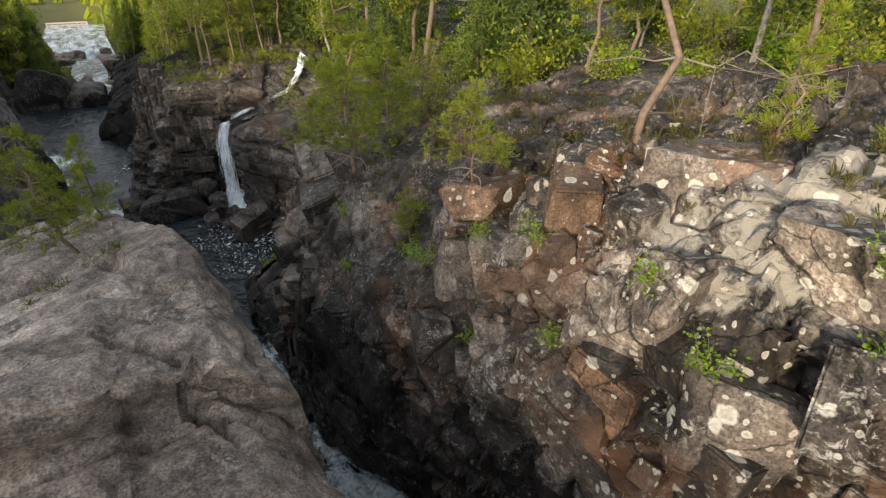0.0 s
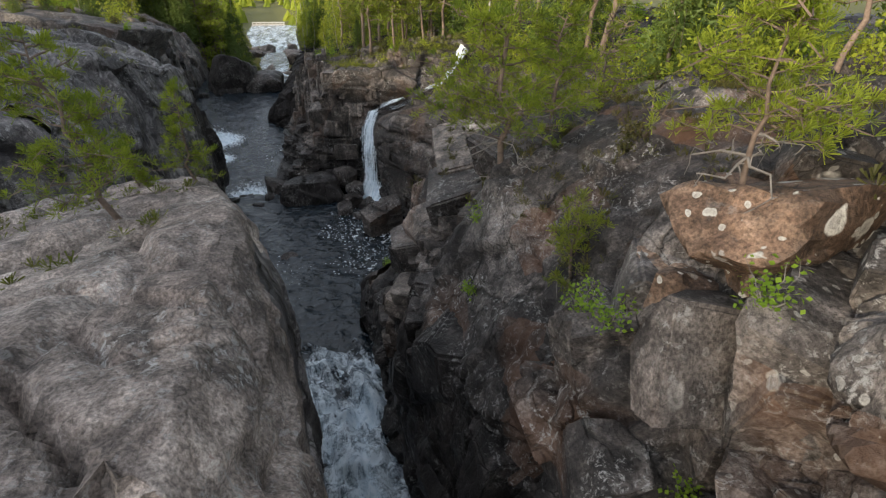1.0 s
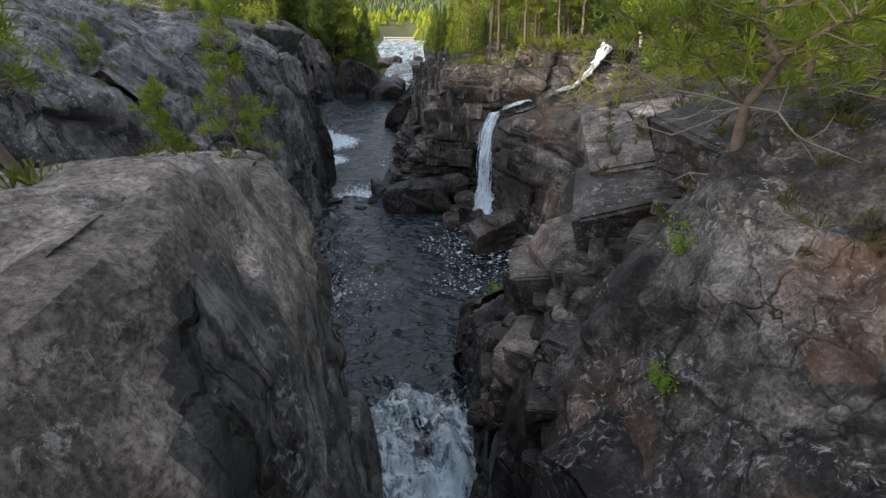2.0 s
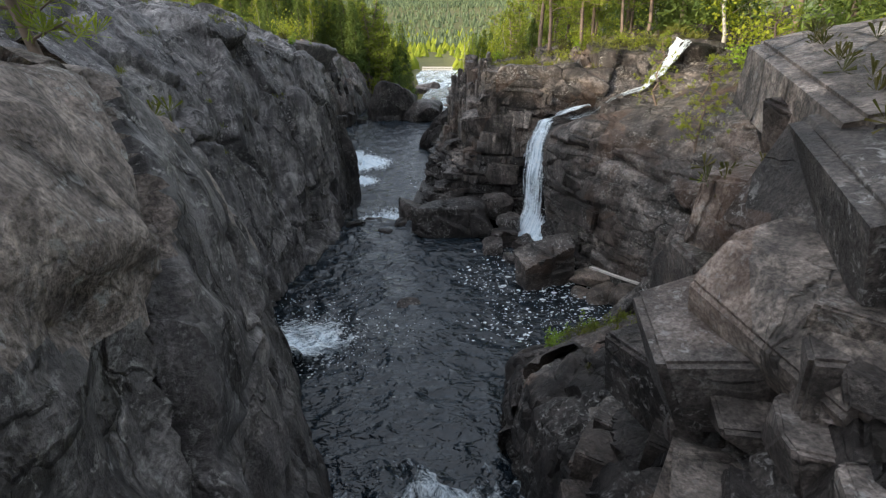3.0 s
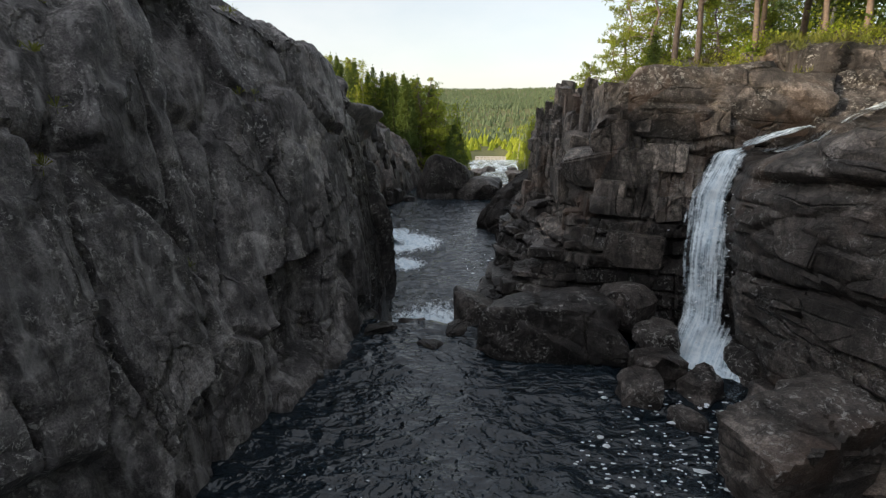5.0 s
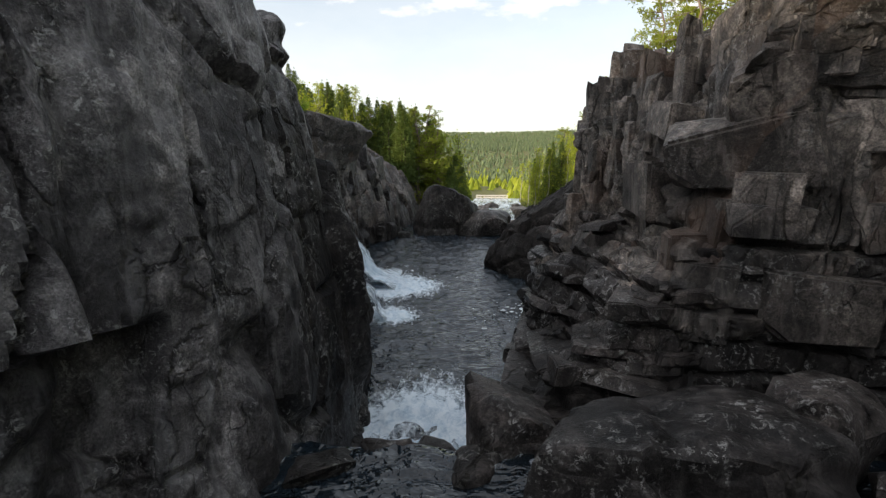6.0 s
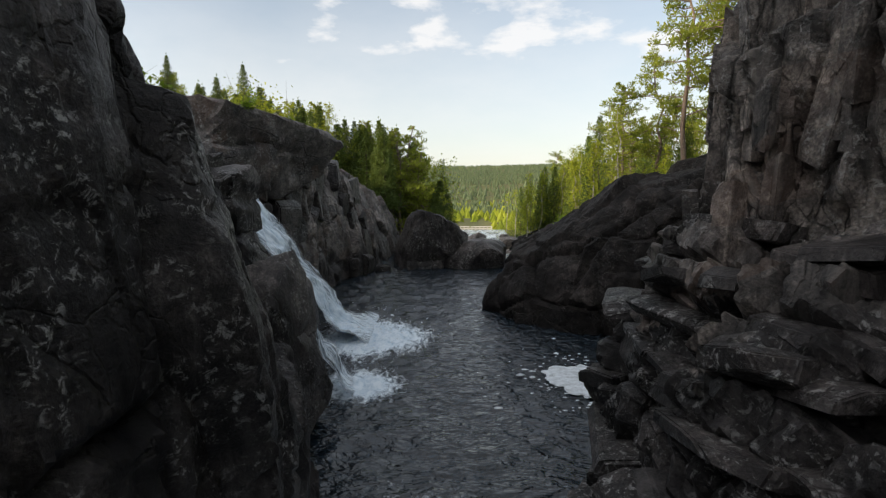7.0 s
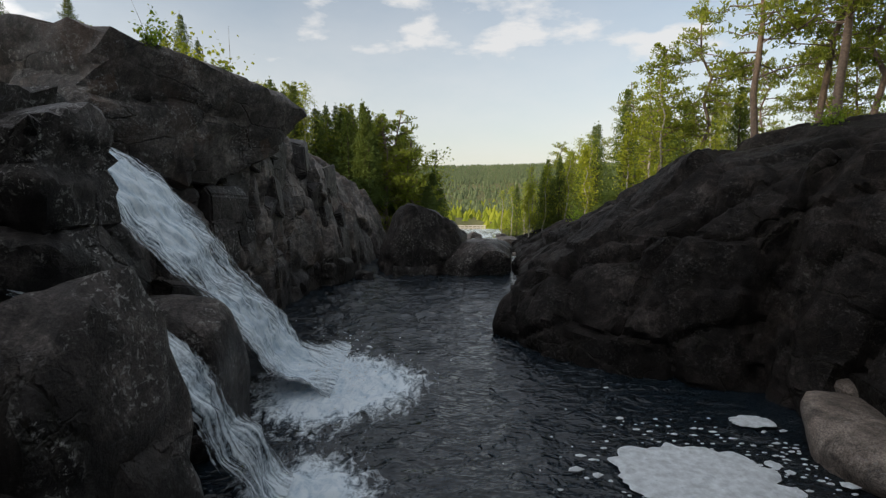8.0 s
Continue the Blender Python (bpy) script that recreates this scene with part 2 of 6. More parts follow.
    nt.links.new(ramp(nt, fine, [(0.3, (rough - 0.15,) * 3), (0.7, (rough + 0.12,) * 3)]), bsdf.inputs["Roughness"])
    bsdf.inputs["Specular IOR Level"].default_value = spec
    n0 = bump(nt, seams[0], 0.8 * joints, 0.07, bsdf)
    n00 = bump(nt, seams[1], 0.6 * joints, 0.03, bsdf, n0)
    n1 = bump(nt, fine, 0.5, 0.06, bsdf, bump(nt, mid_n, 0.6, 0.06, bsdf, n00))
    bump(nt, grain, 0.6, 0.02, bsdf, n1)
    return mat


def plain(name, col, rough=0.8, var=0.35, scale=8.0, spec=0.3):
    """A matt natural surface with mottling at two scales."""
    mat = bpy.data.materials.new(name)
    nt, bsdf = nodes_of(mat)
    v = coords(nt)
    a = tex_noise(nt, v, scale, 6, 0.65)
    lo, hi = tuple(c * (1 - var) for c in col), tuple(min(1, c * (1 + var)) for c in col)
    nt.links.new(ramp(nt, a, [(0.3, lo), (0.7, hi)]), bsdf.inputs["Base Color"])
    bsdf.inputs["Roughness"].default_value = rough
    bsdf.inputs["Specular IOR Level"].default_value = spec
    bump(nt, tex_noise(nt, v, scale * 4, 4), 0.5, 0.01, bsdf)
    return mat


def leaf_material(name, lo, hi, glow=0.35):
    """Foliage: colour varies from clump to clump, with some light through the leaf."""
    mat = bpy.data.materials.new(name)
    nt, bsdf = nodes_of(mat)
    geo = nt.nodes.new("ShaderNodeNewGeometry")
    info = nt.nodes.new("ShaderNodeObjectInfo")
    r = calc(nt, "ADD", calc(nt, "MULTIPLY", geo.outputs["Random Per Island"], 0.7), calc(nt, "MULTIPLY", info.outputs["Random"], 0.3))
    col = ramp(nt, r, [(0.0, lo), (1.0, hi)])
    nt.links.new(col, bsdf.inputs["Base Color"])
    bsdf.inputs["Roughness"].default_value = 0.6
    bsdf.inputs["Specular IOR Level"].default_value = 0.25
    tr = nt.nodes.new("ShaderNodeBsdfTranslucent")
    nt.links.new(mix(nt, 0.5, col, (0.30, 0.34, 0.03)), tr.inputs["Color"])
    ms = nt.nodes.new("ShaderNodeMixShader")
    ms.inputs[0].default_value = glow
    nt.links.new(bsdf.outputs[0], ms.inputs[1])
    nt.links.new(tr.outputs[0], ms.inputs[2])
    nt.links.new(ms.outputs[0], nt.nodes["Material Output"].inputs["Surface"])
    return mat


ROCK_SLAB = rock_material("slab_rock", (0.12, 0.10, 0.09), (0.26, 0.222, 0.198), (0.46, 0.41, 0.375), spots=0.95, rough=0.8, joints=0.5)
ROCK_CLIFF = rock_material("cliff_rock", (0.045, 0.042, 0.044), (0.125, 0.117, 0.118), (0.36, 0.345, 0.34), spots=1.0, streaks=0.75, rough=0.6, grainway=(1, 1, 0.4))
ROCK_RIGHT = rock_material("jointed_rock", (0.017, 0.015, 0.0145), (0.052, 0.046, 0.043), (0.20, 0.18, 0.167), rust=0.42, lichen=0.22, spots=0.9, rough=0.75, colony=(5.4, 0.9, 12.8, 1.35))
ROCK_BROWN = rock_material("bedded_rock", (0.020, 0.0175, 0.0168), (0.058, 0.051, 0.047), (0.19, 0.168, 0.155), rust=0.15, spots=0.7, streaks=0.2, rough=0.6, grainway=(0.7, 0.7, 2.2))
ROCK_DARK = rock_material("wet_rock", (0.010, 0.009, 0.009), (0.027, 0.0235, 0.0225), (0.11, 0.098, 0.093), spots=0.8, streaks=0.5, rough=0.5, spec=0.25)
# the east bank's deep shade is put into this near-black, low-gloss colour
ROCK_BANK_SHADED = rock_material("shaded_shore_rock", (0.006, 0.0053, 0.0052), (0.014, 0.0122, 0.0118), (0.038, 0.033, 0.031), spots=0.15, rough=0.7, spec=0.12)
ROCK_COLUMN = rock_material("upright_jointed_rock", (0.025, 0.022, 0.021), (0.085, 0.074, 0.067), (0.34, 0.295, 0.26), rust=0.2, spots=0.5, streaks=0.45, rough=0.6, grainway=(1.8, 1.8, 0.35))
ROCK_LICHEN = rock_material("lichened_rock", (0.06, 0.052, 0.048), (0.14, 0.122, 0.112), (0.30, 0.27, 0.245), rust=0.5, lichen=0.38, spots=0.9, rough=0.75)
ROCK_RUST = rock_material("rusty_rock", (0.06, 0.042, 0.034), (0.14, 0.092, 0.064), (0.25, 0.185, 0.14), lichen=0.2, spots=0.35, rough=0.75)
ROCK_PALE = rock_material("worn_stone", (0.07, 0.058, 0.05), (0.14, 0.115, 0.098), (0.24, 0.205, 0.18), spots=0.4, rough=0.6, joints=0.2)
GROUND = plain("forest_floor", (0.12, 0.12, 0.035), scale=3.0)
MOSS = leaf_material("moss_and_grass", (0.05, 0.075, 0.012), (0.20, 0.20, 0.045), 0.3)
HEATH = leaf_material("heath", (0.035, 0.045, 0.012), (0.11, 0.09, 0.03), 0.15)
BARK = plain("pine_bark", (0.17, 0.128, 0.102), scale=14.0)
BARK_DARK = plain("spruce_bark", (0.10, 0.08, 0.065), scale=14.0)
BARK_PALE = plain("birch_bark", (0.30, 0.285, 0.26), scale=9.0, var=0.5)
TWIG = plain("dead_twigs", (0.22, 0.20, 0.18), scale=20.0)
NEEDLE = leaf_material("pine_needles", (0.09, 0.15, 0.02), (0.36, 0.42, 0.04), 0.45)
NEEDLE_DARK = leaf_material("spruce_needles", (0.04, 0.075, 0.02), (0.13, 0.18, 0.04), 0.25)
# far trees are paler and greyer: distance haze put into the leaf colour
WOODS_HAZY = leaf_material("far_woods", (0.075, 0.11, 0.06), (0.14, 0.175, 0.085), 0.25)
NEEDLE_TALL = leaf_material("tall_pine_needles", (0.09, 0.14, 0.025), (0.32, 0.36, 0.045), 0.45)
LEAF = leaf_material("birch_leaves", (0.17, 0.24, 0.022), (0.42, 0.45, 0.045), 0.5)
LEAF_FRESH = leaf_material("fresh_leaves", (0.12, 0.24, 0.02), (0.28, 0.42, 0.04), 0.45)
TIMBER = plain("grey_timber", (0.50, 0.47, 0.43), scale=6.0, var=0.2)


def water_material(name, veil=False):
    """Dark peaty water with short waves; white foam where the mesh carries it, broken into streaks along the flow."""
    mat = bpy.data.materials.new(name)
    nt, bsdf = nodes_of(mat)
    att = nt.nodes.new("ShaderNodeAttribute")
    att.attribute_name = "foam"
    uv = nt.nodes.new("ShaderNodeUVMap")
    uv.uv_map = "flow"
    mp = nt.nodes.new("ShaderNodeMapping")
    mp.inputs["Scale"].default_value = (6.5, 0.42, 1) if veil else (2.2, 1.1, 1)
    nt.links.new(uv.outputs[0], mp.inputs["Vector"])
    streak = tex_noise(nt, mp.outputs[0], 2.2, 6, 0.62, 0.15 if veil else 0.8)
    speck = tex_noise(nt, coords(nt), 14.0, 5, 0.7, 0.5)
    n = calc(nt, "ADD", calc(nt, "MULTIPLY", streak, 0.65), calc(nt, "MULTIPLY", speck, 0.35))
    f = calc(nt, "ADD", att.outputs["Fac"], calc(nt, "MULTIPLY", calc(nt, "SUBTRACT", n, 0.5), 2.6 if veil else 3.0))
    white = ramp(nt, f, [(0.18, (0, 0, 0)), (0.74, (1, 1, 1))] if veil else [(0.32, (0, 0, 0)), (0.85, (1, 1, 1))])
    bsdf.inputs["Base Color"].default_value = (0.009, 0.016, 0.023, 1)
    bsdf.inputs["Roughness"].default_value = 0.07
    bsdf.inputs["IOR"].default_value = 1.45
    bsdf.inputs["Specular IOR Level"].default_value = 0.7
    w1 = tex_noise(nt, coords(nt, (1.0, 1.9, 1.0)), 2.3, 2, 0.45, 0.7)
    w2 = tex_noise(nt, coords(nt, (1.2, 1.8, 1.0)), 7.0, 2, 0.5, 0.4)
    n1 = bump(nt, w1, 1.0, 0.12, bsdf)
    bump(nt, w2, 1.0, 0.035, bsdf, n1)
    fo = nt.nodes.new("ShaderNodeBsdfPrincipled")
    # the blue-grey low end puts the tint of shaded foam into the colour
    nt.links.new(ramp(nt, n, [(0.36, (0.40, 0.54, 0.66)), (0.56, (0.80, 0.88, 0.94))]), fo.inputs["Base Color"])
    fo.inputs["Roughness"].default_value = 0.75
    bump(nt, n, 0.5, 0.05, fo)
    ms = nt.nodes.new("ShaderNodeMixShader")
    nt.links.new(white, ms.inputs[0])
    if veil:
        clear = nt.nodes.new("ShaderNodeBsdfTransparent")
        thin = nt.nodes.new("ShaderNodeMixShader")
        nt.links.new(ramp(nt, f, [(0.05, (0, 0, 0)), (0.3, (0.6, 0.6, 0.6))]), thin.inputs[0])
        nt.links.new(clear.outputs[0], thin.inputs[1])
        nt.links.new(bsdf.outputs[0], thin.inputs[2])
        nt.links.new(thin.outputs[0], ms.inputs[1])
    else:
        nt.links.new(bsdf.outputs[0], ms.inputs[1])
    nt.links.new(fo.outputs[0], ms.inputs[2])
    nt.links.new(ms.outputs[0], nt.nodes["Material Output"].inputs["Surface"])
    return mat


WATER = water_material("stream_water")
FALL = water_material("falling_water", True)
FOAM = plain("foam", (0.66, 0.70, 0.73), rough=0.85, var=0.28, scale=6.0)


# ---- mesh helpers ----
def mesh_object(name, verts, faces, mat, parent=None, smooth=False, label=""):
    me = bpy.data.meshes.new(name)
    me.from_pydata([tuple(v) for v in verts] if not isinstance(verts, np.ndarray) else verts.tolist(), [], faces if isinstance(faces, list) else faces.tolist())
    me.materials.append(mat)
    if smooth:
        me.polygons.foreach_set("use_smooth", [True] * len(me.polygons))
        if smooth == "rock":
            me.set_sharp_from_angle(angle=radians(32))
    me.update()
    ob = new(name, me)
    if parent is not None:
        ob.parent = parent
    if label:
        ob["label"] = label
    return ob


def grid_faces(nu, nv, flip=False):
    i = np.arange((nu - 1) * nv).reshape(nu - 1, nv)[:, :-1].ravel()
    f = np.stack([i, i + 1, i + nv + 1, i + nv], 1)
    return f[:, ::-1] if flip else f


def relax(g, times):
    for _ in range(times):
        h = g.copy()
        h[1:-1] = 0.5 * g[1:-1] + 0.25 * (g[:-2] + g[2:])
        g = h.copy()
        g[:, 1:-1] = 0.5 * h[:, 1:-1] + 0.25 * (h[:, :-2] + h[:, 2:])
    return g


def normals_of(g):
    du, dv = np.gradient(g, axis=0), np.gradient(g, axis=1)
    n = np.cross(du, dv)
    return n / np.maximum(np.linalg.norm(n, axis=2, keepdims=True), 1e-9)


FACES = {}


def loft(name, sections, res, mat, seed, relief, flip=False, rounding=3, cap=90, grooves=(), bands=None, wet=(), calm=(), worn=0.06, niche=None, label="", category="rock face"):
    """A rock face through cross-sections (y, (x, z), ...) from the water up and back, broken by joints.
    relief: rows of (block size x, y, z, depth)."""
    k = len(sections[0]) - 1
    ctrl = np.array([[(x, y, z) for x, z in pts] for y, *pts in sections], float)
    nv = [int(np.clip(np.ceil(np.linalg.norm(ctrl[:, j + 1] - ctrl[:, j], axis=1).max() / res), 2, cap if j < k - 2 else 36)) for j in range(k - 1)]
    vs = np.concatenate([j + np.arange(n) / n for j, n in enumerate(nv)] + [[k - 1.0]])
    near = max(2, k - 2)
    nu = [int(np.clip(np.ceil(np.linalg.norm(ctrl[i + 1, :near] - ctrl[i, :near], axis=1).max() / res), 2, 160)) for i in range(len(sections) - 1)]
    us = np.concatenate([i + np.arange(n) / n for i, n in enumerate(nu)] + [[len(sections) - 1.0]])
    iu, iv = np.minimum(us.astype(int), len(sections) - 2), np.minimum(vs.astype(int), k - 2)
    fu, fv = (us - iu)[:, None, None], (vs - iv)[None, :, None]
    a, b = ctrl[iu][:, iv], ctrl[iu][:, iv + 1]
    c, d = ctrl[iu + 1][:, iv], ctrl[iu + 1][:, iv + 1]
    g = relax((1 - fu) * ((1 - fv) * a + fv * b) + fu * ((1 - fv) * c + fv * d), rounding)
    n = normals_of(g) * (1 if flip else -1)
    p = g.reshape(-1, 3)
    off = np.zeros(len(p))
    for q, (sx, sy, sz, depth) in enumerate(relief):
        off += depth * broken(p, (sx, sy, sz), seed + 50 * q)
    for y0, y1, share in calm:
        # a stretch of the face that is worn smoother
        off *= 1 - (1 - share) * np.clip((p[:, 1] - y0) / 0.9, 0, 1) * np.clip((y1 - p[:, 1]) / 0.9, 0, 1)
    off += worn * fbm(p, 1.3, seed + 7, 4) + 0.03 * (0.5 - np.abs(vnoise(p, 0.3, seed + 9))) + 0.015 * vnoise(p, 0.13, seed + 10)
    if bands:
        thick, depth, low, high = bands
        s1 = p[:, 2] / thick + 0.35 * vnoise(p, 2.6, seed + 71) + 0.14 * vnoise(p, 0.6, seed + 72)
        step = np.floor(s1)
        fr = s1 - step
        lift = hash01(step.astype(np.int64), np.floor(p[:, 1] / 1.7 + 0.5 * step).astype(np.int64), 0 * step.astype(np.int64), seed + 73)
        edge = np.clip(fr / 0.16, 0, 1) * np.clip((1 - fr) / 0.10, 0, 1)
        inside = np.clip((p[:, 2] - low) / 0.4, 0, 1) * np.clip((high - p[:, 2]) / 0.4, 0, 1)
        off += depth * inside * (edge * (0.5 + lift) - 0.5)
    if niche:
        # a block has fallen out and left a sharp-edged hollow
        y0, y1, z0, z1, depth = niche
        ragged = 0.12 * vnoise(p, 0.5, seed + 65)
        off -= depth * np.clip((p[:, 1] + ragged - y0) / 0.08, 0, 1) * np.clip((y1 - p[:, 1] - ragged - 0.3 * (z1 - p[:, 2])) / 0.1, 0, 1) * np.clip((p[:, 2] - z0) / 0.5, 0, 1) * np.clip((z1 + ragged - p[:, 2]) / 0.06, 0, 1)
    wob = p + 0.07 * np.stack([vnoise(p, 0.5, seed + 61), vnoise(p, 0.5, seed + 62), vnoise(p, 0.5, seed + 63)], 1)
    for line, width, depth, over in grooves:
        plane = np.array([0.0 if c == over else 1.0 for c in "xyz"])
        d = np.full(len(p), 99.0)
        for a0, b0 in zip(line[:-1], line[1:]):
            a0, ab = np.array(a0, float) * plane, (np.array(b0, float) - np.array(a0, float)) * plane
            s0 = np.clip(((wob * plane - a0) @ ab) / (ab @ ab), 0, 1)
            d = np.minimum(d, np.linalg.norm(wob * plane - a0 - s0[:, None] * ab, axis=1))
        off -= depth * np.exp(-(d / width) ** 2)
    p = p + n.reshape(-1, 3) * off[:, None]
    ob = mesh_object(name, p, grid_faces(*g.shape[:2], flip=flip), mat, smooth="rock")
    FACES[name] = (ob, p, n.reshape(-1, 3))
    kinds = np.zeros((g.shape[0] - 1) * (g.shape[1] - 1), np.int32)
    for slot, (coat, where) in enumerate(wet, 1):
        # where(p) is above zero: another surface (wet, stained, some with painted shade), ragged border
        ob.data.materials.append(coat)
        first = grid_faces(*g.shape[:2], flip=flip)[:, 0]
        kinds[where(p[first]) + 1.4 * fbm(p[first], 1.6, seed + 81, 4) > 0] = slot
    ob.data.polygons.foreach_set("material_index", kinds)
    return tagged(ob, label, category, kind="structure")


def rock_piece(name, size, at, seed, mat, turn=0.0, facets=9, detail=4, rough=0.015, tilt=(0, 0), label="", category="boulder", soft=60.0):
    """One stone: a block bounded by random planes, with softened edges and worn faces."""
    rng = np.random.default_rng(seed)
    bm = bmesh.new()
    bmesh.ops.create_icosphere(bm, subdivisions=detail, radius=1.0)
    dirs = np.array([v.co[:] for v in bm.verts])
    faces = [[v.index for v in f.verts] for f in bm.faces]
    bm.free()
    axes = np.vstack([np.eye(3), -np.eye(3)]) + rng.normal(0, 0.16, (6, 3))
    extra = rng.normal(0, 1, (facets, 3))
    pl = np.vstack([axes, extra])
    pl /= np.linalg.norm(pl, axis=1, keepdims=True)
    dist = np.concatenate([rng.uniform(0.82, 1.0, 6), rng.uniform(0.9, 1.18, facets)])
    proj = np.maximum(dirs @ pl.T, 0.0) / dist
    r = 1.0 / np.power((proj ** soft).sum(1), 1 / soft)
    p = dirs * r[:, None] * (np.array(size) / 2)
    off = rough * fbm(p + seed * 3.1, 0.5 * max(size) ** 0.5, seed) * max(size)
    span = 0.42 * max(size)
    off += 0.05 * max(size) ** 0.8 * (soft > 12) * broken(p + seed * 7.3, (span, span, span * 0.7), seed + 2)
    p = p + dirs * off[:, None]
    ob = mesh_object(name, p, faces, mat, smooth="rock")
    ob.matrix_world = pose(*at, tilt[0], tilt[1], turn)
    return tagged(ob, label, category)


# ---- rock banks ----
BLOCKY = [(1.8, 1.5, 1.3, 0.42), (0.62, 0.6, 0.45, 0.17), (0.26, 0.26, 0.2, 0.045)]
BEDDED = [(2.2, 2.2, 1.3, 0.26), (1.0, 0.9, 0.35, 0.07)]
CLIFFY = [(1.7, 1.7, 3.4, 0.42), (0.6, 0.6, 1.4, 0.13), (0.25, 0.25, 0.5, 0.035)]
SMOOTH = [(2.8, 2.4, 1.8, 0.16), (1.0, 1.0, 0.7, 0.05)]
FACED = [(2.0, 1.7, 3.2, 0.34), (0.7, 0.7, 1.7, 0.08), (0.28, 0.28, 0.7, 0.02)]
ROUNDED = [(3.4, 2.6, 2.6, 0.34), (1.2, 1.0, 0.8, 0.09), (0.4, 0.4, 0.3, 0.02)]
UPRIGHT = [(1.3, 1.3, 2.0, 0.34), (0.36, 0.36, 1.1, 0.15), (0.18, 0.18, 0.3, 0.04)]

# low in the gorge the darker coat is wet rock plus painted shade
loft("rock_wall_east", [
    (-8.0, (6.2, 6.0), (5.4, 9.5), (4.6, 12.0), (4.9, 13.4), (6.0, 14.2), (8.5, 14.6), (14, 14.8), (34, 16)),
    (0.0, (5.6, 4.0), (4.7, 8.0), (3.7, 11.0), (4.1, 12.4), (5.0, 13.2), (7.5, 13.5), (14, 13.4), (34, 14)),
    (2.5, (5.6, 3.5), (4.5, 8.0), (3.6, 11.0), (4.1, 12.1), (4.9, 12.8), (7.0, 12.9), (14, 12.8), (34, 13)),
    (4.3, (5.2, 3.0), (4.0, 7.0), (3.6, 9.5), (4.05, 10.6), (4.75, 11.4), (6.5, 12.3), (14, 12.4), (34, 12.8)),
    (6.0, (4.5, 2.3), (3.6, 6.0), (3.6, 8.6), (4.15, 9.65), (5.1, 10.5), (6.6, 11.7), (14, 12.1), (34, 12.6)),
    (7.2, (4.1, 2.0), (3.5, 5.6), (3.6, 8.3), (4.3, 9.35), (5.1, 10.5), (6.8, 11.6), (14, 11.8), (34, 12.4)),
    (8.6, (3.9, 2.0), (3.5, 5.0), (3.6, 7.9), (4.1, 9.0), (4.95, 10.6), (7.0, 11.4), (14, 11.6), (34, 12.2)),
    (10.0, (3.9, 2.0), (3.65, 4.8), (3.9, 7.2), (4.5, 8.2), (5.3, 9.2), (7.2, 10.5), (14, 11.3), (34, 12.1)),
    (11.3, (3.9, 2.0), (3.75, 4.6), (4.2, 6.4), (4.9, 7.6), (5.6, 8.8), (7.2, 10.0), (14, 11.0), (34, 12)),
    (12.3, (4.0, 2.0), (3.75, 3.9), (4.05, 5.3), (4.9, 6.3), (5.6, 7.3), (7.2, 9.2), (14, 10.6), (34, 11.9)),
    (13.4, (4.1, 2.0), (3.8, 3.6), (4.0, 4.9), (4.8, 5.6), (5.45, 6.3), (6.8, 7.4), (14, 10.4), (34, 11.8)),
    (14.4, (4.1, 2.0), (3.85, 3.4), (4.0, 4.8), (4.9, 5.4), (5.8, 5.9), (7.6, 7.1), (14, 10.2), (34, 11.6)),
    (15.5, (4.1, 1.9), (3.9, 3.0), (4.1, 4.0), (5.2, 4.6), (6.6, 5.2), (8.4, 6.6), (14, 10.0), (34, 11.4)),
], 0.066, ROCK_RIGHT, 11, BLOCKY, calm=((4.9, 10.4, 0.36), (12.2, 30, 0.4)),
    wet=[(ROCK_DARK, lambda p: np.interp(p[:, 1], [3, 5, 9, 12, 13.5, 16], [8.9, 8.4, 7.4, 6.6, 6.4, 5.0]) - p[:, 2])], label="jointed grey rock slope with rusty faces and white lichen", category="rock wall")

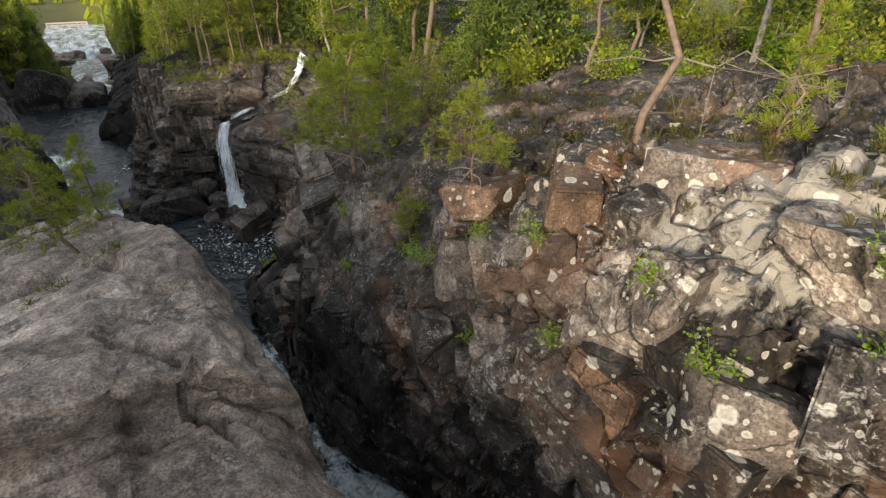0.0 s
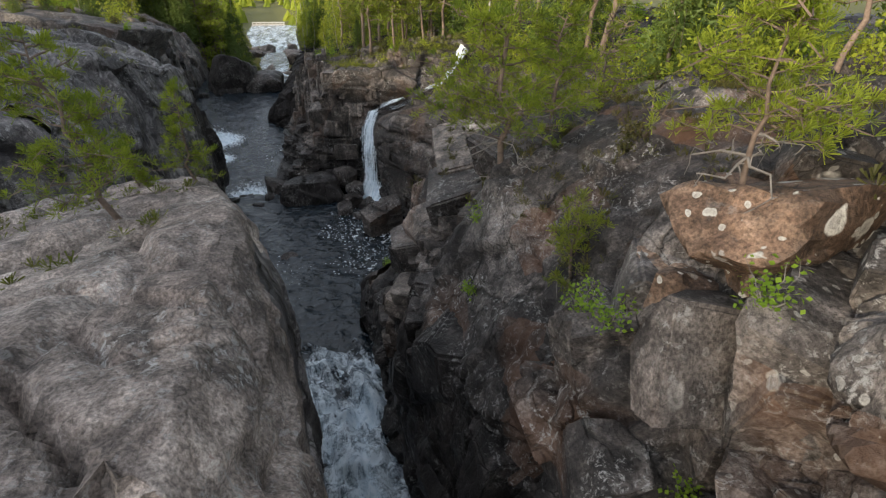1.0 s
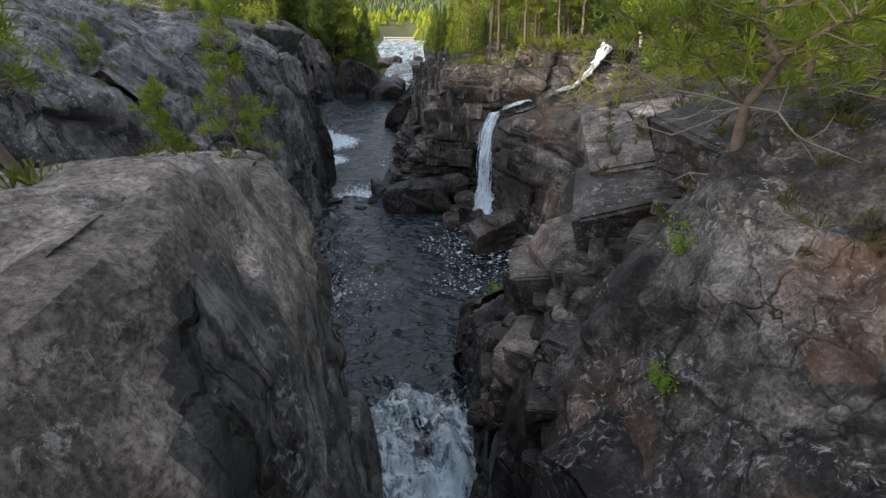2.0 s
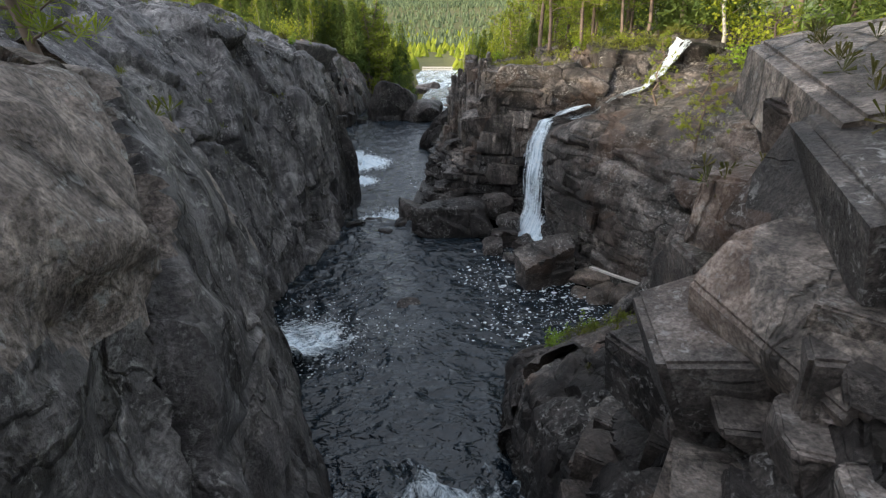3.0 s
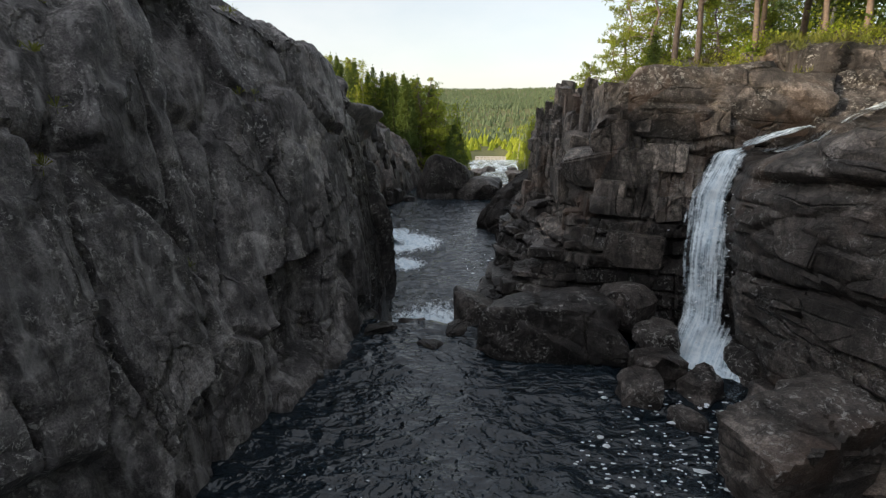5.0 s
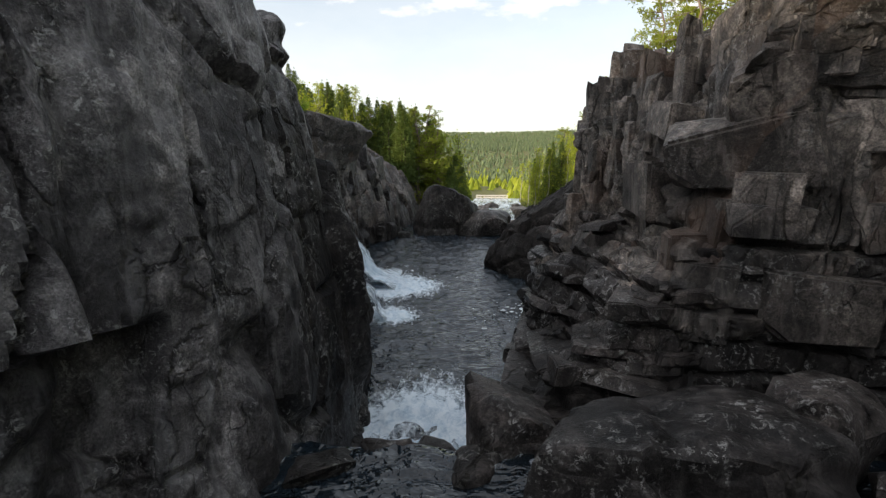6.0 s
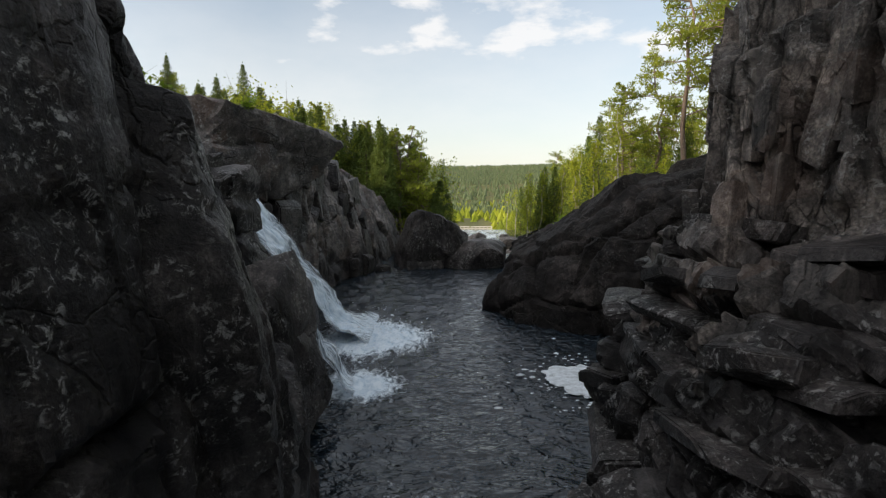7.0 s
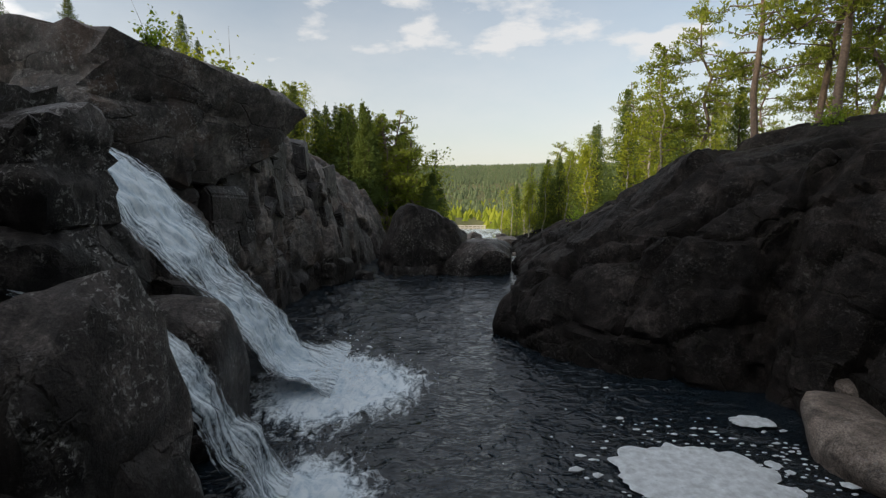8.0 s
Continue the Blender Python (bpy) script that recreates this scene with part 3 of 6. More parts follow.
loft("rock_wall_cove", [
    (15.0, (4.1, 1.9), (3.9, 3.1), (4.05, 4.4), (5.1, 5.0), (6.4, 5.5), (8.2, 6.8), (14, 10.0), (34, 11.4)),
    (17.0, (4.2, 1.9), (4.1, 2.6), (4.4, 3.2), (5.8, 3.7), (7.6, 4.2), (9.2, 5.8), (14, 9.4), (34, 11.2)),
    (18.6, (5.5, 1.9), (5.7, 2.5), (6.4, 2.9), (7.8, 3.3), (8.6, 4.3), (9.4, 6.3), (14, 9.2), (34, 11)),
    (19.8, (8.2, 1.9), (8.4, 2.7), (8.8, 3.6), (9.0, 5.3), (9.6, 6.8), (11.0, 8.2), (14, 9.2), (34, 11)),
    (22.0, (7.7, 1.9), (7.6, 3.5), (7.7, 5.0), (7.95, 6.4), (8.5, 7.1), (10.0, 7.8), (13, 8.8), (34, 11)),
    (23.6, (7.2, 1.9), (7.1, 3.8), (6.9, 5.4), (6.75, 6.5), (7.2, 6.95), (9.3, 7.55), (12.5, 8.5), (34, 11)),
    (25.0, (6.9, 1.9), (6.7, 4.0), (6.6, 5.4), (6.75, 6.35), (7.4, 6.7), (9.4, 7.2), (12.6, 8.3), (34, 11)),
    (26.0, (7.3, 1.9), (7.2, 3.4), (7.0, 5.0), (7.0, 6.3), (8.0, 6.65), (10.2, 7.3), (12.8, 8.45), (34, 11)),
    (27.0, (7.3, 1.9), (7.2, 3.4), (7.0, 5.0), (7.0, 6.3), (8.2, 6.75), (10.4, 7.45), (12.6, 8.5), (34, 11)),
    (28.4, (7.2, 1.9), (7.1, 3.4), (7.0, 5.2), (7.0, 6.4), (8.4, 7.6), (10.6, 8.7), (13, 9.2), (34, 11)),
    (29.4, (7.0, 1.9), (7.0, 3.4), (7.0, 5.2), (7.0, 6.6), (8.2, 7.8), (10.6, 8.9), (14, 9.9), (34, 11)),
], 0.075, ROCK_BROWN, 17, BEDDED, calm=((19.4, 26, 0.55),), bands=(0.42, 0.05, 1.5, 9.0), wet=[(ROCK_DARK, lambda p: np.where(p[:, 1] < 19, 3.9 - p[:, 2], p[:, 1] - 25.4))], label="brown bedded rock wall round a side cove with a fall", category="rock wall",
    grooves=[([(6.6, 24.9, 6.2), (7.6, 22.6, 6.4), (8.8, 20.8, 6.0)], 0.12, 0.25, "x"), ([(6.7, 24.6, 4.6), (7.5, 22.4, 4.7)], 0.07, 0.16, "x"), ([(6.8, 24.6, 3.6), (7.6, 22.2, 3.4)], 0.07, 0.16, "x"), ([(7.6, 22.6, 6.4), (7.7, 22.2, 2.4)], 0.07, 0.2, "x")])

loft("rock_promontory", [
    (27.2, (6.8, 1.6), (6.8, 2.7), (6.7, 3.8), (6.6, 5.2), (6.8, 6.4), (7.4, 6.8), (14, 7.8), (34, 9)),
    (27.6, (4.0, 0.6), (4.0, 2.5), (4.2, 3.8), (4.8, 5.2), (5.2, 6.9), (5.8, 7.6), (14, 7.9), (34, 9)),
    (28.0, (1.7, 0.0), (1.9, 2.4), (3.2, 3.5), (4.4, 5.1), (4.7, 7.0), (5.3, 8.0), (14, 8.2), (34, 9.4)),
    (30.0, (2.0, -0.4), (2.3, 2.4), (3.2, 3.7), (4.2, 4.9), (4.45, 7.0), (5.0, 7.9), (14, 9.8), (34, 11)),
    (32.0, (2.4, -0.4), (2.7, 3.1), (3.0, 4.3), (3.6, 5.2), (3.8, 6.7), (4.4, 7.8), (14, 9.6), (34, 11)),
    (33.2, (2.8, -0.4), (2.9, 2.2), (3.3, 3.6), (3.9, 4.8), (4.3, 6.4), (4.9, 7.7), (14, 9.2), (34, 11)),
    (34.0, (3.0, -0.4), (3.4, 1.2), (4.4, 2.4), (5.6, 4.0), (6.8, 5.4), (8.2, 6.6), (14, 8.6), (34, 10)),
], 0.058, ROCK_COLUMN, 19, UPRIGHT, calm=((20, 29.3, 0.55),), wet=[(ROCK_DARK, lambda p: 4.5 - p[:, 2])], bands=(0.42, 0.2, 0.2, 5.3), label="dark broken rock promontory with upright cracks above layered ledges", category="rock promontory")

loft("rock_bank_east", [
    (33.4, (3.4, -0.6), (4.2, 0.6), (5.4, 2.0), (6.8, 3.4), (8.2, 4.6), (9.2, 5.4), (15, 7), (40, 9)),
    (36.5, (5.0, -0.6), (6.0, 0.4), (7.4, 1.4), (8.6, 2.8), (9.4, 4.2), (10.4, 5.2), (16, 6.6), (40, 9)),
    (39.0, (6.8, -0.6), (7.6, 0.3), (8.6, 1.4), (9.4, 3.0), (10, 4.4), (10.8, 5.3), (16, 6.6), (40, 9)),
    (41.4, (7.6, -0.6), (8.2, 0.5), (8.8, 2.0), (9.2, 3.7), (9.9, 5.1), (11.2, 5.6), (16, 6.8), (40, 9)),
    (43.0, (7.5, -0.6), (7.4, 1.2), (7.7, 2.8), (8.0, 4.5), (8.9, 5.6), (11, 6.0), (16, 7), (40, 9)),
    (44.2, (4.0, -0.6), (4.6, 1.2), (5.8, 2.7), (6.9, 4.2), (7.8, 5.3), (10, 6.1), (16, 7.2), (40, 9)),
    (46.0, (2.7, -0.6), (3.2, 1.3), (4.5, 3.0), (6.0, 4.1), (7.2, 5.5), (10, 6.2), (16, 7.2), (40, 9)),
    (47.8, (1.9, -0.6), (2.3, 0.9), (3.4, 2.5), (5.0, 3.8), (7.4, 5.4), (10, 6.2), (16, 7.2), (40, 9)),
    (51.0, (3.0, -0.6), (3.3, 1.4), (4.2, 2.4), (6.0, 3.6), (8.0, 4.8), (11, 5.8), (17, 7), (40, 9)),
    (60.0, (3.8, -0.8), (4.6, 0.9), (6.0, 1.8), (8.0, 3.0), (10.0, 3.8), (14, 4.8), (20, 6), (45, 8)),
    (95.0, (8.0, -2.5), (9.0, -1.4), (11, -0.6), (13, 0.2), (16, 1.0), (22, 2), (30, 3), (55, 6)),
], 0.12, ROCK_BANK_SHADED, 23, ROUNDED, worn=0.04, grooves=[([(7.6, 43.1, 6.2), (7.5, 43.0, 0.2)], 0.16, 0.4, "x"), ([(6.6, 44.6, 5.4), (4.6, 44.4, 1.6)], 0.12, 0.25, "z"), ([(8.6, 41.2, 4.8), (7.9, 41.6, 0.6)], 0.14, 0.3, "x"),
             ([(3.2, 47.2, 2.2), (5.4, 45.2, 3.4), (7.4, 44.2, 3.6)], 0.14, 0.3, "z")], label="wet rock bank sloping into the pool, its deep shade put into a near-black colour", category="rock bank")

# below the slab's crest the coats carry brown weathering and the side's shade
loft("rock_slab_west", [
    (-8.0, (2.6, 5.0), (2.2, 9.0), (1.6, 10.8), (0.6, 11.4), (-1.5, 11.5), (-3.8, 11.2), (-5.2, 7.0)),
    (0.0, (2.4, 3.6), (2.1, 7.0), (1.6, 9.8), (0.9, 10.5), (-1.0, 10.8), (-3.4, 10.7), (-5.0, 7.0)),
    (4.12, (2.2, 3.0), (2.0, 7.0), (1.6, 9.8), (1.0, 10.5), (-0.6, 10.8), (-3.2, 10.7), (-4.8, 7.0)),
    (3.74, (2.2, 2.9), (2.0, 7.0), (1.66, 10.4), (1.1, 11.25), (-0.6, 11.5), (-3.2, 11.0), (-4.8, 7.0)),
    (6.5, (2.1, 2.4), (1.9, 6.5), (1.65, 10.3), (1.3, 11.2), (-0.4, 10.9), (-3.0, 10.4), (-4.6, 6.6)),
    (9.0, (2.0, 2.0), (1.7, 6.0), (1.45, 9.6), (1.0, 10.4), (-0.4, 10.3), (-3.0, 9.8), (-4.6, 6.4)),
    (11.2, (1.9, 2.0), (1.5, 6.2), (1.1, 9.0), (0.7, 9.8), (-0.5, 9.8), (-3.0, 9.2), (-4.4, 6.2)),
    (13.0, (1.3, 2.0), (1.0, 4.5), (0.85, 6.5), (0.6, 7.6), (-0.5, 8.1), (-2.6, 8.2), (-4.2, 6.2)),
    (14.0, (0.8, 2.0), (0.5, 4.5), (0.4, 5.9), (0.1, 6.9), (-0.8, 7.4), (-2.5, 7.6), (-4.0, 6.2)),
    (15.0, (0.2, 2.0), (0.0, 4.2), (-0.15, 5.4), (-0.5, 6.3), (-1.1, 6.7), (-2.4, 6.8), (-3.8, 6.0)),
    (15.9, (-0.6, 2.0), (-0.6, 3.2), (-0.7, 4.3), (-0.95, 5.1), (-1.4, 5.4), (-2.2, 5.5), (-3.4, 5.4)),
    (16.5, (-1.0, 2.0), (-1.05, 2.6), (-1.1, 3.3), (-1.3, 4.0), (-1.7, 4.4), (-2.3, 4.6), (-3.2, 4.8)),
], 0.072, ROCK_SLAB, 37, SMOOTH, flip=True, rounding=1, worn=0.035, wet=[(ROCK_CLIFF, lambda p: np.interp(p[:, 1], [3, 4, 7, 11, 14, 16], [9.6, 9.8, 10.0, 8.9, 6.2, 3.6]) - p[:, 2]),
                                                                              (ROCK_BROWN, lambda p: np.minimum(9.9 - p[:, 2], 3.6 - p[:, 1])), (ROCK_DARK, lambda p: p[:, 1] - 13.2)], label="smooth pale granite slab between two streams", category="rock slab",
    grooves=[([(-3.4, 3.5, 11.0), (-0.6, 3.7, 11.3), (0.45, 3.8, 11.2), (0.9, 3.9, 11.2), (1.25, 3.6, 10.8)], 0.06, 0.12, "z"),
             ([(0.2, 4.85, 11.3), (0.53, 4.35, 11.3), (0.85, 3.9, 11.2), (1.0, 3.2, 10.6)], 0.05, 0.2, "z"),
             ([(0.41, 5.37, 11.2), (0.75, 4.75, 11.2), (1.15, 4.86, 11.2)], 0.05, 0.12, "z"),
             ([(-0.9, 6.2, 11.0), (0.1, 6.6, 11.0), (0.5, 7.4, 10.9)], 0.12, 0.14, "z"),
             ([(-0.6, 7.4, 10.7), (0.0, 7.9, 10.7), (0.3, 8.3, 10.6)], 0.22, 0.22, "z"),
             ([(0.9, 10.75, 9.85), (1.09, 10.45, 9.44), (1.36, 9.94, 8.95), (1.55, 9.54, 8.35), (1.7, 9.3, 7.4)], 0.07, 0.5, "x"),
             ([(-0.5, 12.2, 9.4), (0.9, 12.0, 7.6), (1.4, 11.8, 5.0)], 0.06, 0.25, "x"),
             ([(-0.8, 9.3, 10.2), (0.9, 9.0, 10.2)], 0.07, 0.16, "z"), ([(1.2, 5.2, 11), (0.4, 5.9, 11), (-0.4, 5.7, 11), (-1.6, 6.3, 11)], 0.05, 0.14, "z"), ([(-2.6, 2.4, 11), (-0.8, 2.0, 11), (0.9, 2.6, 11)], 0.06, 0.18, "z"), ([(-0.4, 0.6, 11), (0.1, 2.0, 11), (0.0, 3.5, 11)], 0.05, 0.14, "z")])

loft("rock_wall_west", [
    (-8.0, (-6.4, 6.5), (-6.8, 8.5), (-7.2, 10.5), (-8.0, 12.0), (-10, 13.0), (-14, 14.0), (-45, 17)),
    (8.0, (-6.2, 6.2), (-6.6, 8.0), (-7.0, 9.5), (-7.8, 11.0), (-9.5, 12.0), (-13, 13.0), (-45, 16)),
    (14.0, (-5.6, 5.6), (-5.8, 7.5), (-6.0, 9.2), (-6.6, 10.4), (-8.2, 11.4), (-12, 12.6), (-45, 16)),
    (17.4, (-2.6, 1.6), (-2.5, 5.4), (-2.9, 7.3), (-3.5, 9.0), (-5.2, 10.6), (-9, 11.8), (-45, 16)),
], 0.16, ROCK_CLIFF, 53, CLIFFY, flip=True, label="grey rock bank behind the side stream", category="cliff")

# long steep joints, and two bedding breaks, in the tall cliff
jr = np.random.default_rng(12)
CLIFF_JOINTS = []
for y0 in np.arange(18.2, 34, 1.25):
    top, foot = 8.6 - 0.22 * (y0 - 18) + jr.normal(0, 0.4), jr.uniform(1.8, 4.2)
    CLIFF_JOINTS.append(([(0, y0 + 0.5, top), (0, y0 + jr.normal(0.2, 0.2), 0.5 * (top + foot)), (0, y0 - 0.2 + jr.normal(0, 0.3), foot)], jr.uniform(0.025, 0.05), jr.uniform(0.1, 0.26), "x"))
CLIFF_JOINTS += [([(0, 18.0, 7.0), (0, 20.0, 7.3), (0, 21.4, 6.9)], 0.06, 0.16, "x")]

loft("rock_wall_west_cliff", [
    (17.4, (-2.6, 1.6), (-2.5, 5.4), (-2.9, 7.3), (-3.5, 9.0), (-5.2, 10.6), (-9, 11.8), (-45, 16)),
    (20.0, (-1.8, 1.6), (-2.3, 4.7), (-2.7, 6.6), (-3.2, 8.7), (-4.6, 10.2), (-8, 11.4), (-45, 15)),
    (23.0, (-1.3, 1.6), (-1.9, 4.0), (-2.3, 6.2), (-2.8, 8.3), (-3.6, 9.7), (-7, 10.8), (-45, 15)),
    (26.0, (-0.5, 1.6), (-0.85, 4.0), (-1.25, 5.7), (-1.5, 7.2), (-1.9, 8.9), (-5, 10.2), (-45, 14)),
    (29.5, (-0.6, -0.5), (-0.65, 2.5), (-0.8, 4.2), (-1.1, 6.2), (-1.5, 8.0), (-4, 9.6), (-45, 14)),
    (31.5, (-1.0, -0.5), (-0.95, 2.2), (-1.05, 3.9), (-1.6, 5.1), (-2.4, 6.7), (-4.2, 8.6), (-45, 13)),
    (33.4, (-1.4, -0.5), (-1.35, 2.0), (-1.55, 3.6), (-2.1, 5.0), (-3.2, 6.3), (-5.0, 7.6), (-45, 13)),
    (35.0, (-1.7, -0.5), (-1.8, 0.8), (-2.3, 2.0), (-3.2, 3.6), (-4.4, 4.8), (-6.5, 5.4), (-45, 12)),
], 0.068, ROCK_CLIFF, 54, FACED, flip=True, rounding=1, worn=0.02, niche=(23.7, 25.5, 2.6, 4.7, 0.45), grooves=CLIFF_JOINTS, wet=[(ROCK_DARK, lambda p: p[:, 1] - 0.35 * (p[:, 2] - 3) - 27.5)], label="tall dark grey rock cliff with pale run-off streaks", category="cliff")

loft("rock_wall_west_lower", [
    (35.0, (-1.7, -0.5), (-1.8, 0.8), (-2.3, 2.0), (-3.2, 3.6), (-4.4, 4.8), (-6.5, 5.4), (-45, 12)),
    (38.5, (-2.9, -0.5), (-3.4, 0.6), (-4.4, 1.4), (-5.6, 2.6), (-7.0, 3.6), (-9.5, 4.4), (-45, 11)),
    (42.0, (-4.4, -0.5), (-4.9, 0.8), (-5.5, 2.0), (-6.2, 3.6), (-7.2, 4.6), (-10, 5.2), (-45, 11)),
    (46.0, (-5.0, -0.5), (-5.4, 1.0), (-5.8, 2.6), (-6.4, 4.4), (-7.4, 5.4), (-10, 6.3), (-45, 11)),
    (49.0, (-5.6, -0.5), (-5.5, 1.5), (-5.6, 4.0), (-5.9, 6.4), (-7.0, 7.2), (-11, 8.2), (-45, 11)),
    (53.0, (-5.6, -0.5), (-5.6, 1.8), (-5.9, 4.5), (-6.4, 7.0), (-7.4, 7.6), (-11, 8.4), (-45, 11)),
    (57.0, (-4.4, -0.5), (-4.6, 1.5), (-5.0, 3.4), (-5.6, 5.8), (-7.0, 6.8), (-11, 7.8), (-45, 11)),
    (66.0, (-3.5, -0.8), (-4.0, 1.4), (-4.8, 3.4), (-5.8, 5.2), (-7.5, 6.4), (-12, 7.4), (-45, 11)),
    (95.0, (-2.5, -3), (-3.5, -1.0), (-5, 0.4), (-7, 1.4), (-10, 2.4), (-15, 3.4), (-45, 8)),
], 0.13, ROCK_BROWN, 55, FACED, wet=[(ROCK_DARK, lambda p: np.maximum(43.5 - p[:, 1], 1.6 - p[:, 2]))], flip=True, label="dark rock wall round the lower pool", category="cliff")


# ---- ground: valley floor, forest banks and far hills ----
def ground_height(x, y):
    """Height of the land away from the rocks."""
    ax = np.abs(x - 2.0)
    fall = np.interp(y, [-60, 0, 30, 60, 100, 200, 500, 4000], [12.5, 10.5, 8.2, 5.0, 0.5, -6, -14, -20])
    side = np.clip((ax - 14) / 60, 0, 1.5) * 5 * np.clip(1 - y / 300, 0, 1)
    trough = np.interp(y, [30, 50, 70, 96, 130, 240, 400], [5, 9, 9.5, 6, 3, 2, 0]) * np.clip((20 - ax) / 10, 0, 1)
    far = np.clip((y - 400) / 2000, 0, 1)
    hill = 128 * far ** 1.2 * (0.90 + 0.06 * np.sin(x / 700 + 0.9) + 0.03 * np.sin(x / 230 + 2))
    flank = np.clip((ax - 60) / 500, 0, 1) * 16 * np.clip((y - 60) / 300, 0, 1)
    return fall + side - trough - 1.2 + hill + flank


gx = np.concatenate([-np.geomspace(9, 3600, 70)[::-1], np.linspace(-8, 12, 21), np.geomspace(13.5, 3600, 70)])
gy = np.concatenate([-np.geomspace(400, 20, 12), np.linspace(-14, 110, 63), np.geomspace(114, 4200, 110)])
GX, GY = np.meshgrid(gx, gy)
gz = ground_height(GX, GY)
gp = np.stack([GX, GY, gz], 2)
inner = (GX > -12) & (GX < 16) & (GY < 66)
gp[..., 2] = np.where(inner, np.minimum(gp[..., 2], -1.5), gp[..., 2])
gp[..., 2] += 0.25 * vnoise(gp.reshape(-1, 3), 4.0, 5).reshape(gz.shape)
tagged(mesh_object("ground", gp.reshape(-1, 3), grid_faces(*gz.shape, flip=True), GROUND, smooth=True), "forest floor running down a wooded valley to far hills", "ground", kind="structure")


# ---- water ----
def strip(name, rows, nu, nv, mat, seed, rough, label, category="water", edge=0.0, kind="structure", chop=0.0):
    """Flowing water between its two edges: rows of (left xyz, right xyz, foam) down the flow."""
    k = np.linspace(0, len(rows) - 1, nu)
    L = np.stack([np.interp(k, range(len(rows)), [r[0][c] for r in rows]) for c in range(3)], 1)
    R = np.stack([np.interp(k, range(len(rows)), [r[1][c] for r in rows]) for c in range(3)], 1)
    f = np.interp(k, range(len(rows)), [r[2] for r in rows])
    w = np.linspace(0, 1, nv)
    g = relax(L[:, None] * (1 - w)[None, :, None] + R[:, None] * w[None, :, None], 4)
    n = normals_of(g)
    n *= np.where(n[..., 2:].mean() < 0, -1, 1)
    p = g.reshape(-1, 3)
    foam = np.repeat(f[:, None], nv, 1)
    torn = fbm(p, 0.55, seed + 21, 4).reshape(nu, nv)
    foam = 0.85 * foam - 1.6 * edge * np.abs(2 * w - 1)[None, :] ** 2.5 * (1 + 0.9 * torn) + 0.25 * vnoise(p, 0.9, seed + 3).reshape(nu, nv) + 0.28 * torn
    length = np.concatenate([[0], np.cumsum(np.linalg.norm(np.diff(g[:, nv // 2], axis=0), axis=1))])
    across = np.linalg.norm(g[:, -1] - g[:, 0], axis=1)
    uv = np.stack([w[None, :] * across[:, None], np.repeat(length[:, None], nv, 1)], 2).reshape(-1, 2)
    s = np.column_stack([uv[:, 0], uv[:, 1] * 0.35, 0 * uv[:, 0]])
    off = rough * (fbm(s, 0.5, seed, 4) * 0.8 + 0.5 * vnoise(p, 0.22, seed + 5)) * np.clip(foam.ravel() + 0.25, 0.15, 1.2)
    off += chop * fbm(p, 0.6, seed + 31, 4) * np.clip(foam.ravel() + 0.4, 0.2, 1.2)
    p = p + n.reshape(-1, 3) * off[:, None]
    ob = mesh_object(name, p, grid_faces(nu, nv), mat, smooth=True)
    me = ob.data
    att = me.attributes.new("foam", "FLOAT", "POINT")
    att.data.foreach_set("value", foam.ravel().astype(np.float32))
    lay = me.uv_layers.new(name="flow")
    idx = np.zeros(len(me.loops), np.int32)
    me.loops.foreach_get("vertex_index", idx)
    lay.data.foreach_set("uv", uv[idx].astype(np.float32).ravel())
    return tagged(ob, label, category, kind=kind)


def blob(X, Y, cx, cy, rx, ry):
    return np.exp(-((X - cx) / rx) ** 2 - ((Y - cy) / ry) ** 2)


def pool(name, x0, x1, y0, y1, z, res, seed, foamy, label, steep=1.0):
    """A pool surface with short steep-fronted waves; foamy(x, y) is how much froth lies on it."""
    nx, ny = int((x1 - x0) / res), int((y1 - y0) / res)
    X, Y = np.meshgrid(np.linspace(x0, x1, nx), np.linspace(y0, y1, ny))
    p = np.stack([X, Y, np.full_like(X, z)], 2).reshape(-1, 3)
    bent = p + np.stack([0.25 * vnoise(p, 1.1, seed + 6), 0.25 * vnoise(p, 1.1, seed + 7), 0 * p[:, 0]], 1)
    q = bent * np.array((0.5, 1.0, 1.0))
    f = foamy(X, Y).ravel()
    calm = 1 - 0.85 * np.clip(blob(p[:, 0], p[:, 1], 4.4, 39.7, 2.0, 1.7) + blob(p[:, 0], p[:, 1], 6.6, 38.4, 1.6, 1.0) + blob(p[:, 0], p[:, 1], 6.4, 41.6, 0.8, 0.7), 0, 1)
    crest = 1 - np.abs(vnoise(q, 0.34, seed))
    p[:, 2] += steep * calm * (0.085 * crest ** 2 - 0.04 + 0.05 * vnoise(q, 0.9, seed + 1) + 0.03 * vnoise(q, 0.17, seed + 4)) + 0.06 * np.clip(f, 0, 1) * vnoise(p, 0.25, seed + 2)
    ob = mesh_object(name, p, grid_faces(ny, nx), WATER, smooth=True)
    me = ob.data
    me.attributes.new("foam", "FLOAT", "POINT").data.foreach_set("value", f.astype(np.float32))
    lay = me.uv_layers.new(name="flow")
    idx = np.zeros(len(me.loops), np.int32)
    me.loops.foreach_get("vertex_index", idx)
    lay.data.foreach_set("uv", p[idx][:, :2].astype(np.float32).ravel())
    return tagged(ob, label, "water", kind="structure")


def near_foam(X, Y):
    f = -0.55 + 1.5 * np.clip((15.6 - Y) / 2.5, 0, 1) + 1.35 * blob(X, Y, -0.3, 18.8, 1.2, 1.2)
    return f + 0.9 * blob(X, Y, 6.7, 25.6, 0.7, 0.5) + 0.35 * np.clip((Y - 25.6) / 1.2, 0, 1)


